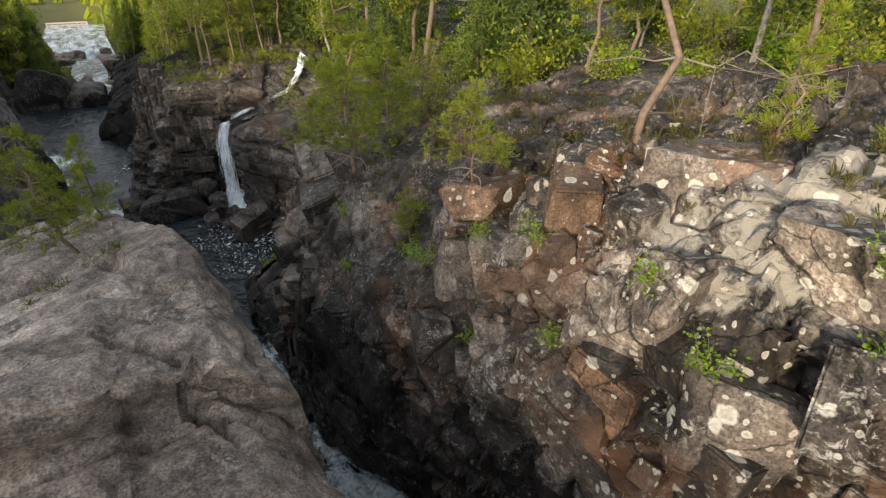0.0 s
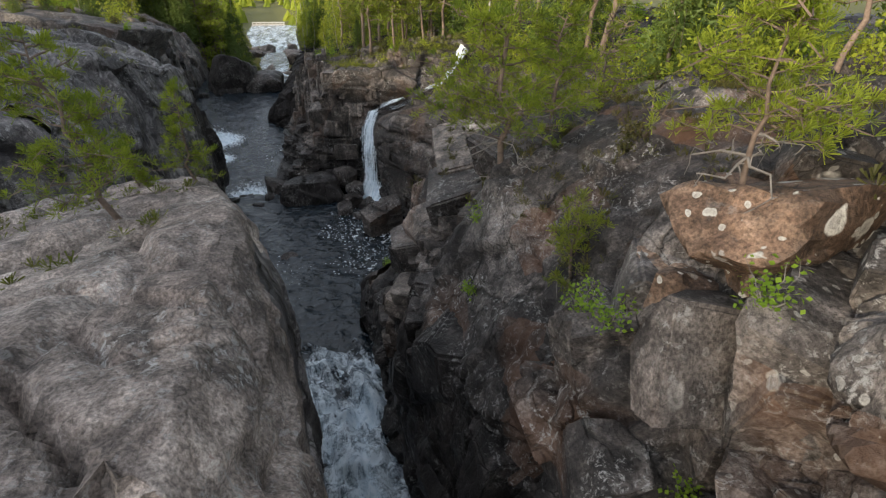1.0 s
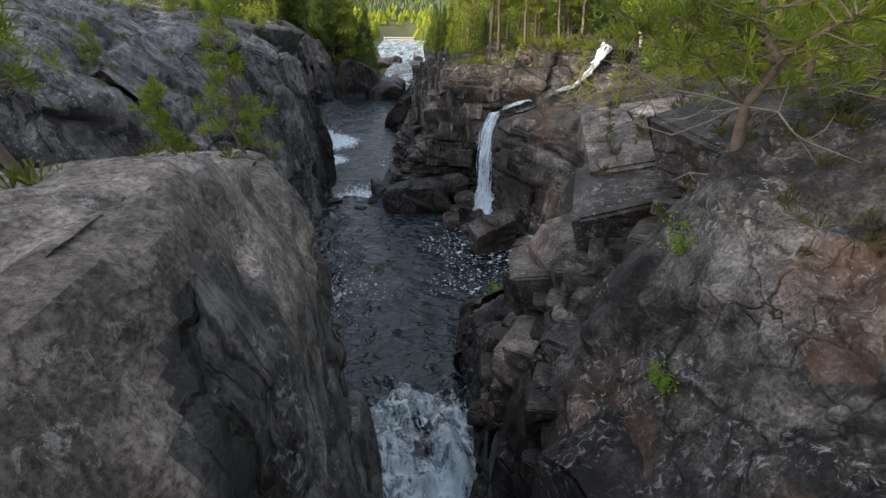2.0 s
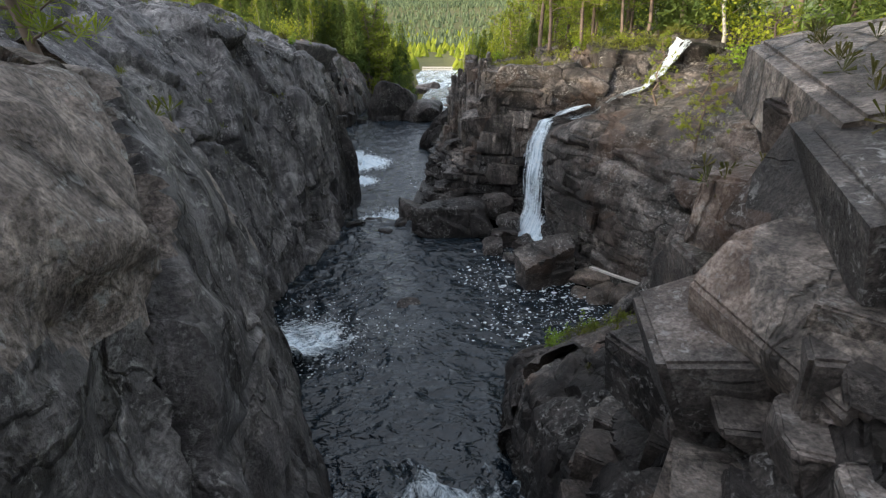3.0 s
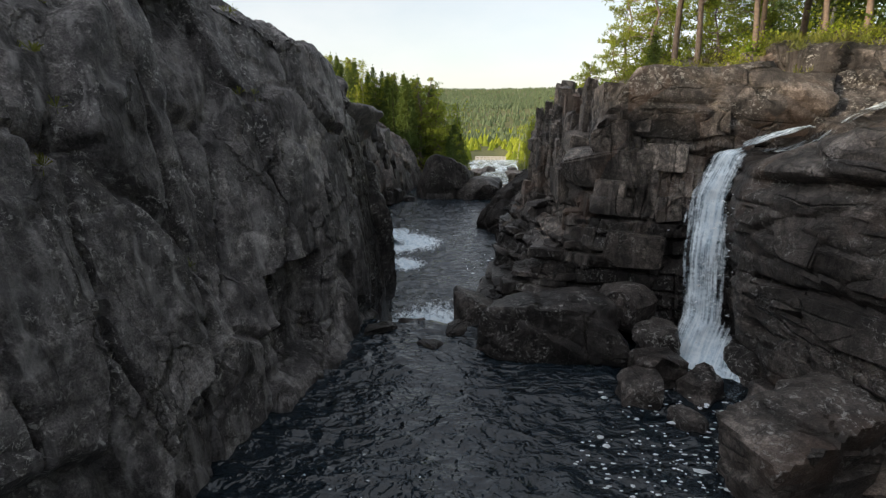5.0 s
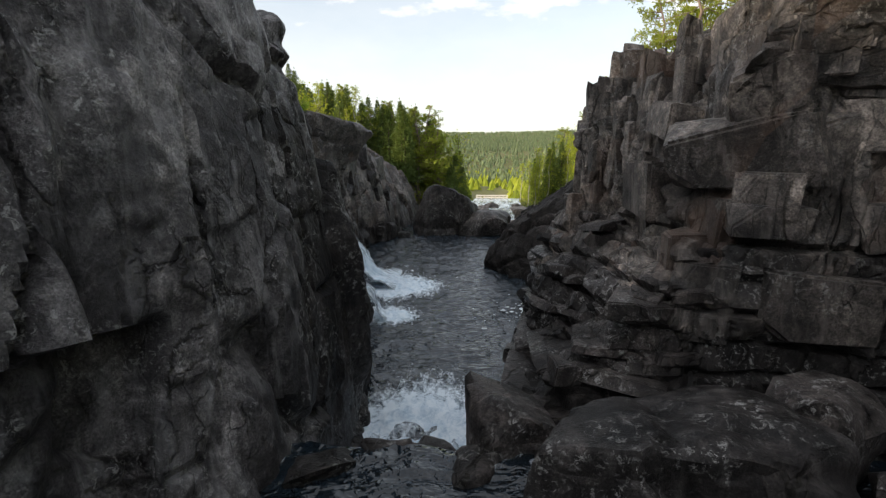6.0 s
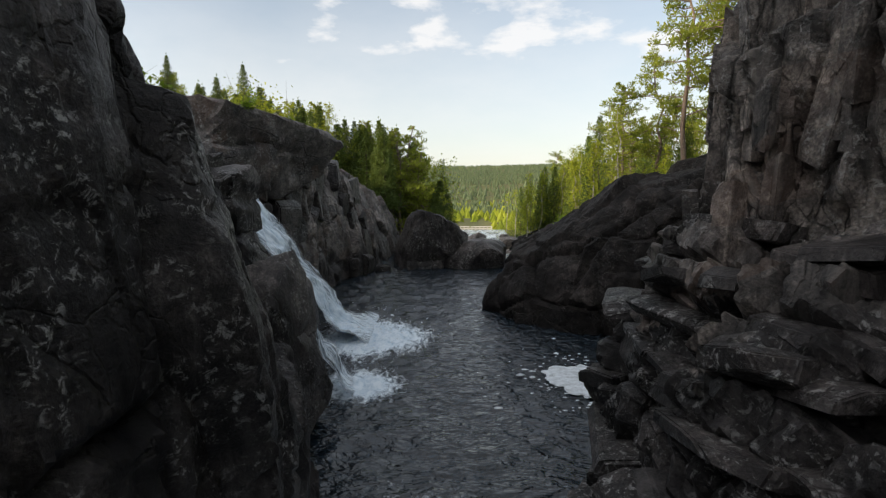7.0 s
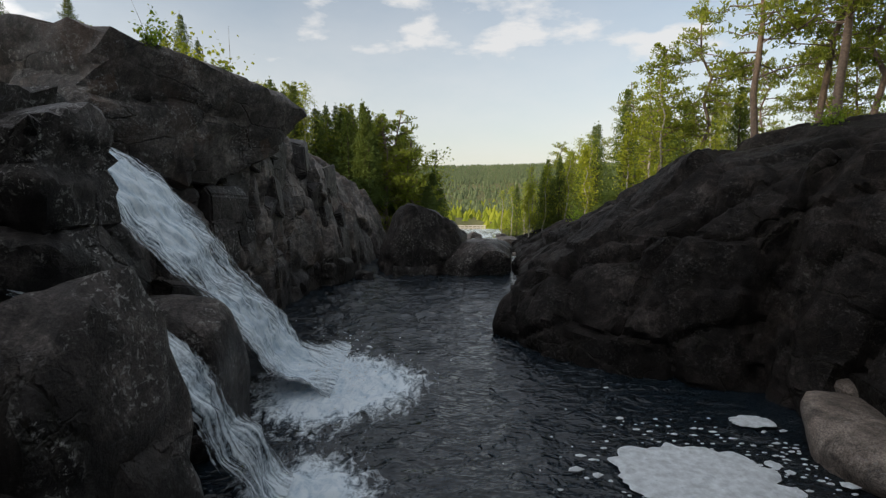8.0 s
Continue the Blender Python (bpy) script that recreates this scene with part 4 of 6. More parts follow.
def far_foam(X, Y):
    f = -0.5 + 2.0 * blob(X, Y, 0.3, 30.4, 2.2, 2.2) + 0.8 * blob(X, Y, 0.4, 33.2, 1.8, 2.4)
    f = f + 1.9 * blob(X, Y, -2.4, 43.6, 1.6, 2.4) + 0.75 * blob(X, Y, -0.6, 43.6, 1.4, 1.8) + 1.7 * blob(X, Y, -1.6, 39.2, 1.2, 1.2) + 0.1 * blob(X, Y, 0.6, 42, 4, 8)
    return f


pool("water_pool", -3.4, 9.6, 13.2, 27.0, 2.5, 0.068, 3, near_foam, "dark rippled pool of peaty water")
pool("water_pool_lower", -9.0, 12.0, 28.4, 66.0, 0.24, 0.1, 4, far_foam, "dark rippled lower pool with foam below falls", steep=0.9)

strip("water_rapids", [
    ((5.2, -2.0, 6.2), (8.0, -2.0, 6.2), 0.6), ((3.6, 3.0, 4.6), (6.4, 3.6, 4.6), 0.7), ((2.6, 6.2, 3.6), (5.0, 7.2, 3.6), 0.9),
    ((1.6, 9.0, 2.9), (4.4, 9.4, 2.9), 1.0), ((1.6, 11.6, 2.62), (4.6, 11.6, 2.62), 1.0), ((1.2, 13.6, 2.54), (4.8, 13.6, 2.54), 0.85), ((0.9, 15.0, 2.46), (5.0, 15.0, 2.46), 0.2),
], 200, 44, WATER, 8, 0.34, "white rapids rushing through the narrow gorge", edge=0.25)
strip("water_riffle", [
    ((-1.6, 25.2, 2.40), (3.2, 25.2, 2.40), -0.4), ((-1.6, 25.9, 2.53), (3.2, 25.9, 2.53), -0.25), ((-1.5, 26.7, 2.55), (2.8, 26.7, 2.55), 0.3), ((-1.3, 27.3, 2.3), (2.6, 27.3, 2.3), 0.8),
    ((-1.2, 28.0, 1.6), (2.6, 28.0, 1.6), 0.9), ((-1.2, 28.8, 0.75), (2.6, 28.8, 0.8), 0.95), ((-1.3, 29.7, 0.38), (2.7, 29.7, 0.38), 0.95), ((-1.5, 31.5, 0.2), (2.9, 31.5, 0.2), 0.4),
], 110, 56, WATER, 9, 0.24, "low step of white water between two pools")
strip("waterfall_cove", [
    ((8.3, 26.0, 7.10), (8.3, 27.0, 7.10), 0.4), ((7.2, 25.9, 6.78), (7.2, 26.9, 6.78), 0.5), ((6.4, 26.3, 6.6), (7.0, 25.8, 6.6), 0.8), ((6.05, 26.2, 5.8), (6.75, 25.75, 5.8), 0.95),
    ((5.95, 26.0, 4.6), (6.75, 25.5, 4.6), 0.85), ((5.95, 25.8, 3.4), (6.8, 25.3, 3.4), 0.9), ((5.7, 25.6, 2.9), (6.95, 25.0, 2.9), 1.1), ((5.4, 25.2, 2.5), (7.1, 24.4, 2.5), 1.0),
], 130, 30, FALL, 10, 0.07, "thin white waterfall dropping into the cove", "waterfall", edge=0.75, chop=0.06)
strip("waterfall_side", [
    ((-9.0, 15.0, 7.4), (-9.0, 17.4, 7.4), 0.8), ((-6.0, 15.1, 7.0), (-6.0, 17.5, 7.0), 0.8), ((-3.0, 15.9, 6.45), (-3.5, 17.6, 6.45), 0.9), ((-1.6, 16.2, 5.4), (-2.6, 17.7, 5.5), 1.0),
    ((-0.9, 16.8, 4.2), (-2.3, 18.3, 4.4), 0.9), ((-0.4, 17.3, 3.0), (-1.8, 18.9, 3.1), 0.95), ((0.3, 17.7, 2.6), (-1.6, 19.8, 2.6), 0.75), ((1.4, 18.2, 2.44), (-1.0, 21.0, 2.44), 0.1),
], 190, 70, FALL, 14, 0.14, "white side stream tumbling into the pool", "waterfall", edge=0.6, chop=0.2)
strip("waterfall_main", [
    ((-9.0, 40.4, 6.0), (-9.0, 43.4, 6.0), 0.8), ((-6.9, 40.4, 5.75), (-6.9, 43.6, 5.75), 0.85), ((-5.8, 40.4, 5.2), (-5.9, 43.8, 5.2), 0.95), ((-4.95, 40.8, 4.1), (-5.1, 44.0, 4.1), 0.95),
    ((-4.1, 41.4, 2.8), (-4.4, 44.4, 2.8), 0.85), ((-3.5, 42.0, 1.8), (-3.8, 44.8, 1.8), 0.95), ((-3.0, 42.3, 0.8), (-3.2, 45.4, 0.8), 1.05), ((-2.0, 42.6, 0.28), (-2.2, 46.6, 0.28), 0.95),
], 190, 80, FALL, 16, 0.09, "broad white waterfall over a rock ledge", "waterfall", edge=0.5, chop=0.12)
strip("waterfall_small", [
    ((-4.6, 37.6, 3.6), (-4.6, 38.8, 3.6), 0.6), ((-3.4, 37.7, 3.3), (-3.5, 38.8, 3.3), 0.7), ((-2.7, 37.8, 2.5), (-2.8, 39.0, 2.5), 0.85), ((-2.4, 38.0, 1.5), (-2.5, 39.4, 1.5), 0.9), ((-1.6, 38.2, 0.3), (-2.0, 40.2, 0.3), 0.9),
], 90, 36, FALL, 18, 0.10, "small broken white fall beside a boulder", "waterfall", edge=0.6, chop=0.14)
# foam on the last rows is white water plus a painted sky reflection
strip("river_far", [
    ((3.2, 62, 0.2), (5.4, 62, 0.2), 0.2), ((2.8, 66, 0.1), (5.2, 66, 0.1), 0.5), ((2.6, 70, -0.3), (5.2, 70, -0.3), 0.9), ((2.0, 78, -0.5), (6.0, 78, -0.5), 0.3), ((3.4, 86.6, -0.5), (6.0, 86.6, -0.5), 0.4), ((3.8, 87.6, -0.8), (5.8, 87.6, -0.8), 1.0),
    ((3.8, 88.0, -2.2), (5.8, 88.0, -2.2), 1.1), ((2.0, 94, -2.4), (9.0, 94, -2.4), 0.7), ((0.5, 130, -3.4), (11.0, 130, -3.4), 0.6), ((2.0, 160, -5.4), (14.0, 160, -5.4), 0.6),
], 120, 20, WATER, 21, 0.1, "river running on down the valley")


def foam_patch(name, cx, cy, rx, ry, z, seed, label):
    """A floating raft of froth with a torn edge."""
    n = 180
    a = np.linspace(0, 2 * np.pi, n, endpoint=False)
    ring = np.stack([np.cos(a), np.sin(a), 0 * a], 1)
    r = 1 + 0.22 * fbm(ring * 1.3 + seed * 7.7, 0.9, seed, 5) + 0.09 * vnoise(ring * 6.3 + seed, 1.0, seed + 3)
    rings = []
    for s, h in ((0.0, 0.03), (0.5, 0.035), (0.85, 0.03), (0.97, 0.022), (1.0, 0.0)):
        p = ring * (r * s)[:, None] * np.array((rx, ry, 0)) + np.array((cx, cy, z + h))
        p[:, 2] += 0.012 * vnoise(p, 0.2, seed + 8) * (s < 1)
        rings.append(p)
    v = np.concatenate(rings)
    f = [[k * n + i, k * n + (i + 1) % n, (k + 1) * n + (i + 1) % n, (k + 1) * n + i] for k in range(4) for i in range(n)]
    return tagged(mesh_object(name, v, f, FOAM, smooth=True), label, "foam", kind="stuff")


def flecks(name, count, seed, place, size, mat, label, category, flat=True):
    """Many little pieces scattered by place(rng), as one body."""
    rng = np.random.default_rng(seed)
    vs, fs = [], []
    for _ in range(count):
        c = np.array(place(rng))
        s = size * rng.uniform(0.35, 1.2) * (1 + 1.5 * (rng.random() < 0.06))
        a0, k = rng.uniform(0, 6.28), len(vs)
        el = rng.uniform(1.0, 2.4)
        for j in range(5):
            a = a0 + j * 1.2566
            rr = s * rng.uniform(0.6, 1.1)
            d = np.array((math.cos(a) * rr * el, math.sin(a) * rr, 0 if flat else rng.uniform(-rr, rr)))
            vs.append(c + d)
        vs.append(c + np.array((0, 0, s * 0.5)))
        fs += [[k + j, k + (j + 1) % 5, k + 5] for j in range(5)]
    return tagged(mesh_object(name, np.array(vs), fs, mat), label, category, kind="stuff")


foam_patch("foam_raft", 4.4, 39.7, 1.35, 1.1, 0.28, 5, "white raft of froth floating on the lower pool")
foam_patch("foam_raft", 6.6, 38.4, 1.0, 0.45, 0.28, 9, "white raft of froth floating against the bank")
flecks("foam_flecks", 420, 31, lambda r: (4.9 + r.normal(0, 1.2), 39.5 + r.normal(0, 1.1), 0.31), 0.04, FOAM, "torn scraps of froth round the rafts", "foam")
foam_patch("foam_raft", 6.4, 41.6, 0.4, 0.25, 0.28, 12, "small white raft of froth")


def cove_place(rng):
    a = rng.random()
    x, y = 3.6 + 4.6 * rng.beta(1.6, 1.2), 18.2 + 6.2 * rng.beta(1.6, 1.8)
    return (x + 0.5 * math.sin(y * 2.2), y, 2.55)


flecks("foam_flecks", 1500, 4, cove_place, 0.024, FOAM, "white flecks of froth drifting in the cove", "foam")
flecks("spray", 900, 6, lambda r: (-0.3 + r.normal(0, 0.9), 18.7 + r.normal(0, 0.9), 2.55 + abs(r.normal(0, 0.3))), 0.016, FOAM, "drops of spray below the side stream", "spray", False)
flecks("spray", 420, 7, lambda r: (-2.2 + r.normal(0, 0.7), 44.2 + r.normal(0, 1.3), 0.3 + abs(r.normal(0, 0.25))), 0.02, FOAM, "drops of spray below the broad fall", "spray", False)
flecks("spray", 260, 8, lambda r: (6.55 + r.normal(0, 0.28), 25.6 + r.normal(0, 0.25), 2.6 + r.random() * 3.4), 0.018, FOAM, "drops round the thin waterfall", "spray", False)

# ---- boulders ----
rock_piece("boulder", (1.9, 1.3, 1.7), (6.05, 21.9, 2.85), 3, ROCK_BROWN, turn=20, facets=3, detail=5, soft=110, label="angular brown boulder standing in the cove water")
for n, (size, at, turn) in enumerate([((1.8, 0.9, 0.5), (7.7, 21.5, 2.75), -18), ((0.9, 0.7, 0.6), (7.5, 20.7, 2.6), 10), ((1.4, 0.9, 0.75), (8.3, 20.3, 2.75), -35), ((1.3, 0.9, 0.6), (8.1, 19.5, 2.65), -20), ((0.6, 0.5, 0.4), (7.0, 21.0, 2.5), 40)]):
    rock_piece("flat_stone", size, at, 20 + n, ROCK_PALE, turn=turn, detail=3, label="worn brownish flat stone lying at the water's edge", category="stone", soft=9)
rock_piece("boulder", (3.1, 1.7, 1.5), (3.5, 25.9, 2.9), 31, ROCK_DARK, turn=-8, tilt=(0, -8), facets=9, detail=5, soft=50, rough=0.03, label="wide dark wedge-shaped boulder beside the low step")
rock_piece("boulder", (1.2, 1.0, 1.0), (1.9, 27.3, 2.6), 32, ROCK_DARK, label="dark wet boulder in the low step")
for n, (size, at) in enumerate([((1.0, 0.8, 0.9), (5.2, 24.6, 2.7)), ((0.8, 0.7, 0.7), (5.9, 24.2, 2.6)), ((1.1, 0.9, 0.8), (5.6, 25.6, 2.9)), ((0.9, 0.8, 0.9), (7.1, 24.9, 2.7)), ((0.7, 0.6, 0.6), (6.9, 23.9, 2.55)), ((0.7, 0.7, 0.8), (4.7, 24.0, 2.55)), ((1.3, 1.0, 1.1), (5.2, 26.6, 3.2)), ((0.8, 0.7, 0.6), (7.4, 23.2, 2.55)), ((0.6, 0.5, 0.5), (5.3, 23.2, 2.5))]):
    rock_piece("boulder", size, at, 40 + n, ROCK_DARK, turn=n * 37, detail=3, label="dark wet boulder below the thin fall")
for n, (size, at) in enumerate([((0.7, 0.5, 0.4), (0.35, 27.0, 2.4)), ((0.9, 0.6, 0.45), (-0.35, 26.6, 2.42)), ((0.8, 0.7, 0.5), (1.5, 26.7, 2.45)), ((0.6, 0.5, 0.5), (0.9, 27.6, 2.0)), ((0.8, 0.6, 0.6), (1.9, 28.3, 1.5)), ((0.9, 0.7, 0.6), (2.5, 26.9, 2.5)), ((0.7, 0.6, 0.5), (0.1, 29.9, 0.4)), ((0.6, 0.5, 0.4), (0.9, 25.9, 2.38))]):
    rock_piece("boulder", size, at, 400 + n, ROCK_DARK, turn=n * 47, detail=3, soft=14, label="black wet stone awash in the low step")
rock_piece("boulder", (0.8, 0.6, 0.35), (1.9, 20.6, 2.42), 55, ROCK_DARK, detail=3, label="dark stone just breaking the pool surface")
RUSTY = [((1.7, 1.0, 0.75), (4.95, 4.25, 11.75), 6, ROCK_RUST), ((0.75, 0.6, 0.8), (4.45, 4.3, 11.05), 25, ROCK_RUST), ((0.9, 0.8, 0.8), (4.85, 4.0, 11.0), -15, ROCK_RIGHT), ((0.45, 0.5, 0.7), (5.1, 3.7, 10.95), 10, ROCK_RUST), ((0.7, 0.5, 0.4), (5.3, 3.9, 11.4), 0, ROCK_RUST),
         ((1.1, 0.9, 1.1), (4.6, 3.2, 11.2), 12, ROCK_RIGHT), ((0.9, 0.9, 0.9), (4.1, 4.5, 10.4), -20, ROCK_RIGHT), ((0.9, 0.8, 0.9), (4.6, 2.6, 11.75), 8, ROCK_RUST), ((1.3, 1.0, 1.2), (4.5, 1.5, 11.9), -10, ROCK_LICHEN), ((0.8, 0.8, 0.9), (4.0, 2.9, 10.6), 30, ROCK_RIGHT),
         ((1.6, 1.3, 0.9), (5.5, 1.8, 12.7), 10, ROCK_LICHEN), ((1.5, 1.2, 0.8), (4.9, 0.3, 12.8), -6, ROCK_LICHEN), ((1.0, 0.9, 1.0), (4.1, 0.6, 11.6), 18, ROCK_LICHEN), ((0.9, 0.7, 1.2), (3.9, 1.7, 10.8), 5, ROCK_RIGHT), ((1.3, 1.1, 0.7), (5.6, 3.0, 12.3), 3, ROCK_LICHEN)]
for n, (size, at, turn, mat) in enumerate(RUSTY):
    rock_piece("rock_block", size, at, 120 + n, mat, turn=turn, tilt=(-5, 8), label="rust-brown split rock block on the slope" if mat is ROCK_RUST else "grey lichen-spotted rock block on the slope", category="rock block", soft=60, facets=3)
for n, (size, at, turn) in enumerate([((2.1, 1.3, 1.4), (-4.95, 38.7, 5.05), -4), ((2.4, 2.4, 1.3), (-6.6, 39.0, 5.5), 3), ((2.5, 2.4, 1.5), (-6.6, 38.8, 4.3), -6), ((2.0, 1.4, 1.3), (-4.95, 38.7, 3.8), 5), ((1.5, 2.0, 3.9), (-2.85, 36.7, 1.9), -8), ((1.6, 1.6, 2.6), (-4.2, 36.8, 2.4), 6), ((2.6, 2.2, 1.0), (-6.0, 37.6, 3.2), 4)]):
    rock_piece("rock_block", size, at, 200 + n, ROCK_DARK, turn=turn, tilt=(3, -4), label="massive dark block stacked over the small fall", category="rock block", soft=70, facets=3)
rock_piece("boulder", (3.2, 2.2, 3.4), (-3.8, 35.9, 1.2), 151, ROCK_DARK, turn=12, detail=5, label="rounded dark boulder at the foot of the cliff", soft=9)
rock_piece("boulder", (1.7, 1.4, 1.9), (-3.7, 37.5, 0.5), 153, ROCK_DARK, turn=40, label="dark wet boulder at the pool's edge", soft=10)
rock_piece("boulder", (2.3, 1.9, 3.4), (-4.2, 40.8, 1.4), 154, ROCK_DARK, turn=10, detail=5, label="wet black boulder splitting the falls", soft=10)
rock_piece("boulder", (9.0, 6.0, 3.9), (-9.6, 46.6, 6.8), 155, ROCK_BROWN, turn=-6, tilt=(0, 6), detail=5, facets=5, label="huge brown-black boulder overhanging the broad fall", soft=50)
rock_piece("boulder", (4.6, 3.6, 5.0), (-0.9, 60.2, 0.8), 156, ROCK_DARK, turn=15, tilt=(0, 12), detail=5, label="large dark boulder closing the pool", soft=20)
rock_piece("boulder", (4.6, 3.0, 3.2), (2.2, 60.0, 0.3), 157, ROCK_DARK, turn=8, label="long low dark boulder closing the pool", soft=20)
rock_piece("boulder", (2.5, 2.0, 1.3), (7.6, 40.1, 0.4), 158, ROCK_PALE, turn=20, label="smooth brownish boulder on the shore", soft=6)
rock_piece("boulder", (2.0, 1.5, 1.2), (9.0, 41.8, 0.6), 159, ROCK_PALE, label="smooth brownish boulder on the shore", soft=6)
rock_piece("boulder", (1.0, 0.8, 0.5), (-3.6, 57.6, 0.35), 160, ROCK_DARK, detail=3, label="flat dark stone at the pool's end")
rng = np.random.default_rng(77)
for n in range(30):
    y = rng.uniform(64, 100)
    rock_piece("boulder", tuple(rng.uniform(1.2, 3.4, 3) * (1, 0.8, 0.55)), (rng.uniform(-2, 10), y, -0.5 - (y - 66) * 0.04), 170 + n, ROCK_PALE, turn=n * 40, detail=3, label="grey boulder in the far river bed")

# footbridge over the far river
bridge = new("footbridge")
bridge.matrix_world = pose(6.2, 157, -5.6)
tagged(bridge, "pale wooden footbridge with railings over the far river", "footbridge")


def beam(name, size, at, parent):
    """A squared timber with eased edges."""
    bm = bmesh.new()
    bmesh.ops.create_cube(bm, size=1.0)
    bmesh.ops.scale(bm, vec=size, verts=bm.verts)
    bmesh.ops.bevel(bm, geom=list(bm.edges), offset=min(size) * 0.12, segments=1, affect="EDGES")
    bmesh.ops.translate(bm, vec=at, verts=bm.verts)
    me = bpy.data.meshes.new(name)
    bm.to_mesh(me)
    bm.free()
    me.materials.append(TIMBER)
    ob = new(name, me)
    ob.parent = parent
    return ob


beam("deck", (8.4, 1.6, 0.22), (0, 0, 0), bridge)
for side in (-0.72, 0.72):
    for n in range(9):
        beam("post", (0.16, 0.12, 1.2), (-4.0 + n, side, 0.65), bridge)
    for z in (0.72, 1.25):
        beam("rail", (8.4, 0.1, 0.16), (0, side * 1.02, z), bridge)
for n in (-3.9, 3.9):
    beam("abutment", (1.0, 1.8, 1.6), (n, 0, -0.9), bridge)

# weathered timber lying across the stones
ob = new("plank")
ob.matrix_world = look((7.24, 21.16, 3.31), (9.1, 19.0, 3.45)) @ pose(0, 0, 0, 0, 0, 12)
tagged(ob, "grey weathered plank lying across stones in the cove", "plank")
bm = bmesh.new()
bmesh.ops.create_cube(bm, size=1.0)
bmesh.ops.scale(bm, vec=(0.15, 0.055, 2.9), verts=bm.verts)
bmesh.ops.translate(bm, vec=(0, 0, -1.45), verts=bm.verts)
bmesh.ops.subdivide_edges(bm, edges=[e for e in bm.edges if e.calc_length() > 1], cuts=10)
for v in bm.verts:
    v.co.y += 0.012 * math.sin(v.co.z * 1.4)
    v.co.x += 0.006 * math.sin(v.co.z * 5.1 + v.co.y * 30)
bmesh.ops.bevel(bm, geom=list(bm.edges), offset=0.006, segments=1, affect="EDGES")
me = bpy.data.meshes.new("board")
bm.to_mesh(me)
bm.free()
me.materials.append(TIMBER)
new("board", me).parent = ob


# ---- loose and jointed blocks standing out of the rock faces ----
def block_mesh(seed, cuts):
    """A split block: a box with corners and edges broken off along flat planes."""
    rg = np.random.default_rng(seed)
    bm = bmesh.new()
    bmesh.ops.create_cube(bm, size=1.0)
    for v in bm.verts:
        v.co += Vector(rg.normal(0, 0.05, 3))
    for _ in range(cuts):
        d = Vector(rg.normal(0, 1, 3)).normalized()
        far = max(v.co.dot(d) for v in bm.verts)
        got = bmesh.ops.bisect_plane(bm, geom=bm.verts[:] + bm.edges[:] + bm.faces[:], plane_co=d * far * rg.uniform(0.66, 0.88), plane_no=d, clear_outer=True)
        rim = [e for e in got["geom_cut"] if isinstance(e, bmesh.types.BMEdge)]
        if len(rim) > 2:
            bmesh.ops.contextual_create(bm, geom=rim)
    bmesh.ops.bevel(bm, geom=[e for e in bm.edges if len(e.link_faces) == 2], offset=0.04, segments=2, affect="EDGES")
    bmesh.ops.recalc_face_normals(bm, faces=bm.faces)
    return bm


def block_set(mat, seed):
    made = []
    for k in range(7):
        bm = block_mesh(seed + k, 2 + k % 4)
        me = bpy.data.meshes.new("block")
        bm.to_mesh(me)
        bm.free()
        me.materials.append(mat)
        made.append(me)
    return made


def stud(face, sets, count, seed, low, high, size, proud, tip=7.0, keep=lambda x, y, z: True):
    """Blocks set into a rock face: low and high bound the place, size is thickness, width, height ranges."""
    owner, p, n = FACES[face]
    rg = np.random.default_rng(seed)
    ok = np.flatnonzero(np.all((p > np.array(low)) & (p < np.array(high)), axis=1) & (np.abs(n[:, 2]) < 0.9))
    chosen, tries = [], 0
    while len(chosen) < count and tries < count * 12:
        tries += 1
        i = int(rg.choice(ok))
        c = p[i]
        dims = np.array([rg.uniform(*r) for r in size]) * rg.choice((0.7, 1.0, 1.35))
        if any(np.linalg.norm((c - q) / (d + dims)) < 0.30 for q, d in chosen) or not keep(*c):
            continue
        chosen.append((c, dims))
        at = c - n[i] * dims[0] * (0.5 - proud * rg.uniform(0.4, 1.2))
        turn = math.degrees(math.atan2(n[i][1], n[i][0]))
        ob = new("block", sets[int(rg.integers(0, len(sets)))])
        ob.parent = owner
        ob.matrix_basis = pose(*at, rg.normal(0, tip), rg.normal(0, tip), turn + rg.normal(0, tip)) @ Matrix.Diagonal((*dims, 1))


RIGHT_BLOCKS, RUST_BLOCKS = block_set(ROCK_RIGHT, 500), block_set(ROCK_RUST, 510)
BROWN_BLOCKS, COLUMN_BLOCKS = block_set(ROCK_BROWN, 520), block_set(ROCK_COLUMN, 530)
DARK_BLOCKS, BANK_SHADED_BLOCKS = block_set(ROCK_DARK, 540), block_set(ROCK_BANK_SHADED, 560)
stud("rock_wall_east", RIGHT_BLOCKS, 150, 61, (3, -3, 8.6), (6.4, 4.9, 13.6), ((0.28, 0.55), (0.25, 0.55), (0.25, 0.6)), 0.34, 12)
stud("rock_wall_east", DARK_BLOCKS, 40, 71, (3, -3, 4.5), (6.4, 11, 8.2), ((0.5, 0.9), (0.5, 1.0), (0.5, 1.1)), 0.25, 9)
stud("rock_wall_east", RUST_BLOCKS, 9, 62, (3.6, 1.0, 10), (5.6, 5.0, 13.0), ((0.35, 0.6), (0.3, 0.6), (0.3, 0.7)), 0.34, 9)
stud("rock_wall_east", BROWN_BLOCKS + COLUMN_BLOCKS, 120, 63, (3.7, 9.3, 5.6), (7.4, 12.8, 10.6), ((0.4, 0.75), (0.4, 0.95), (0.16, 0.4)), 0.42, 6)
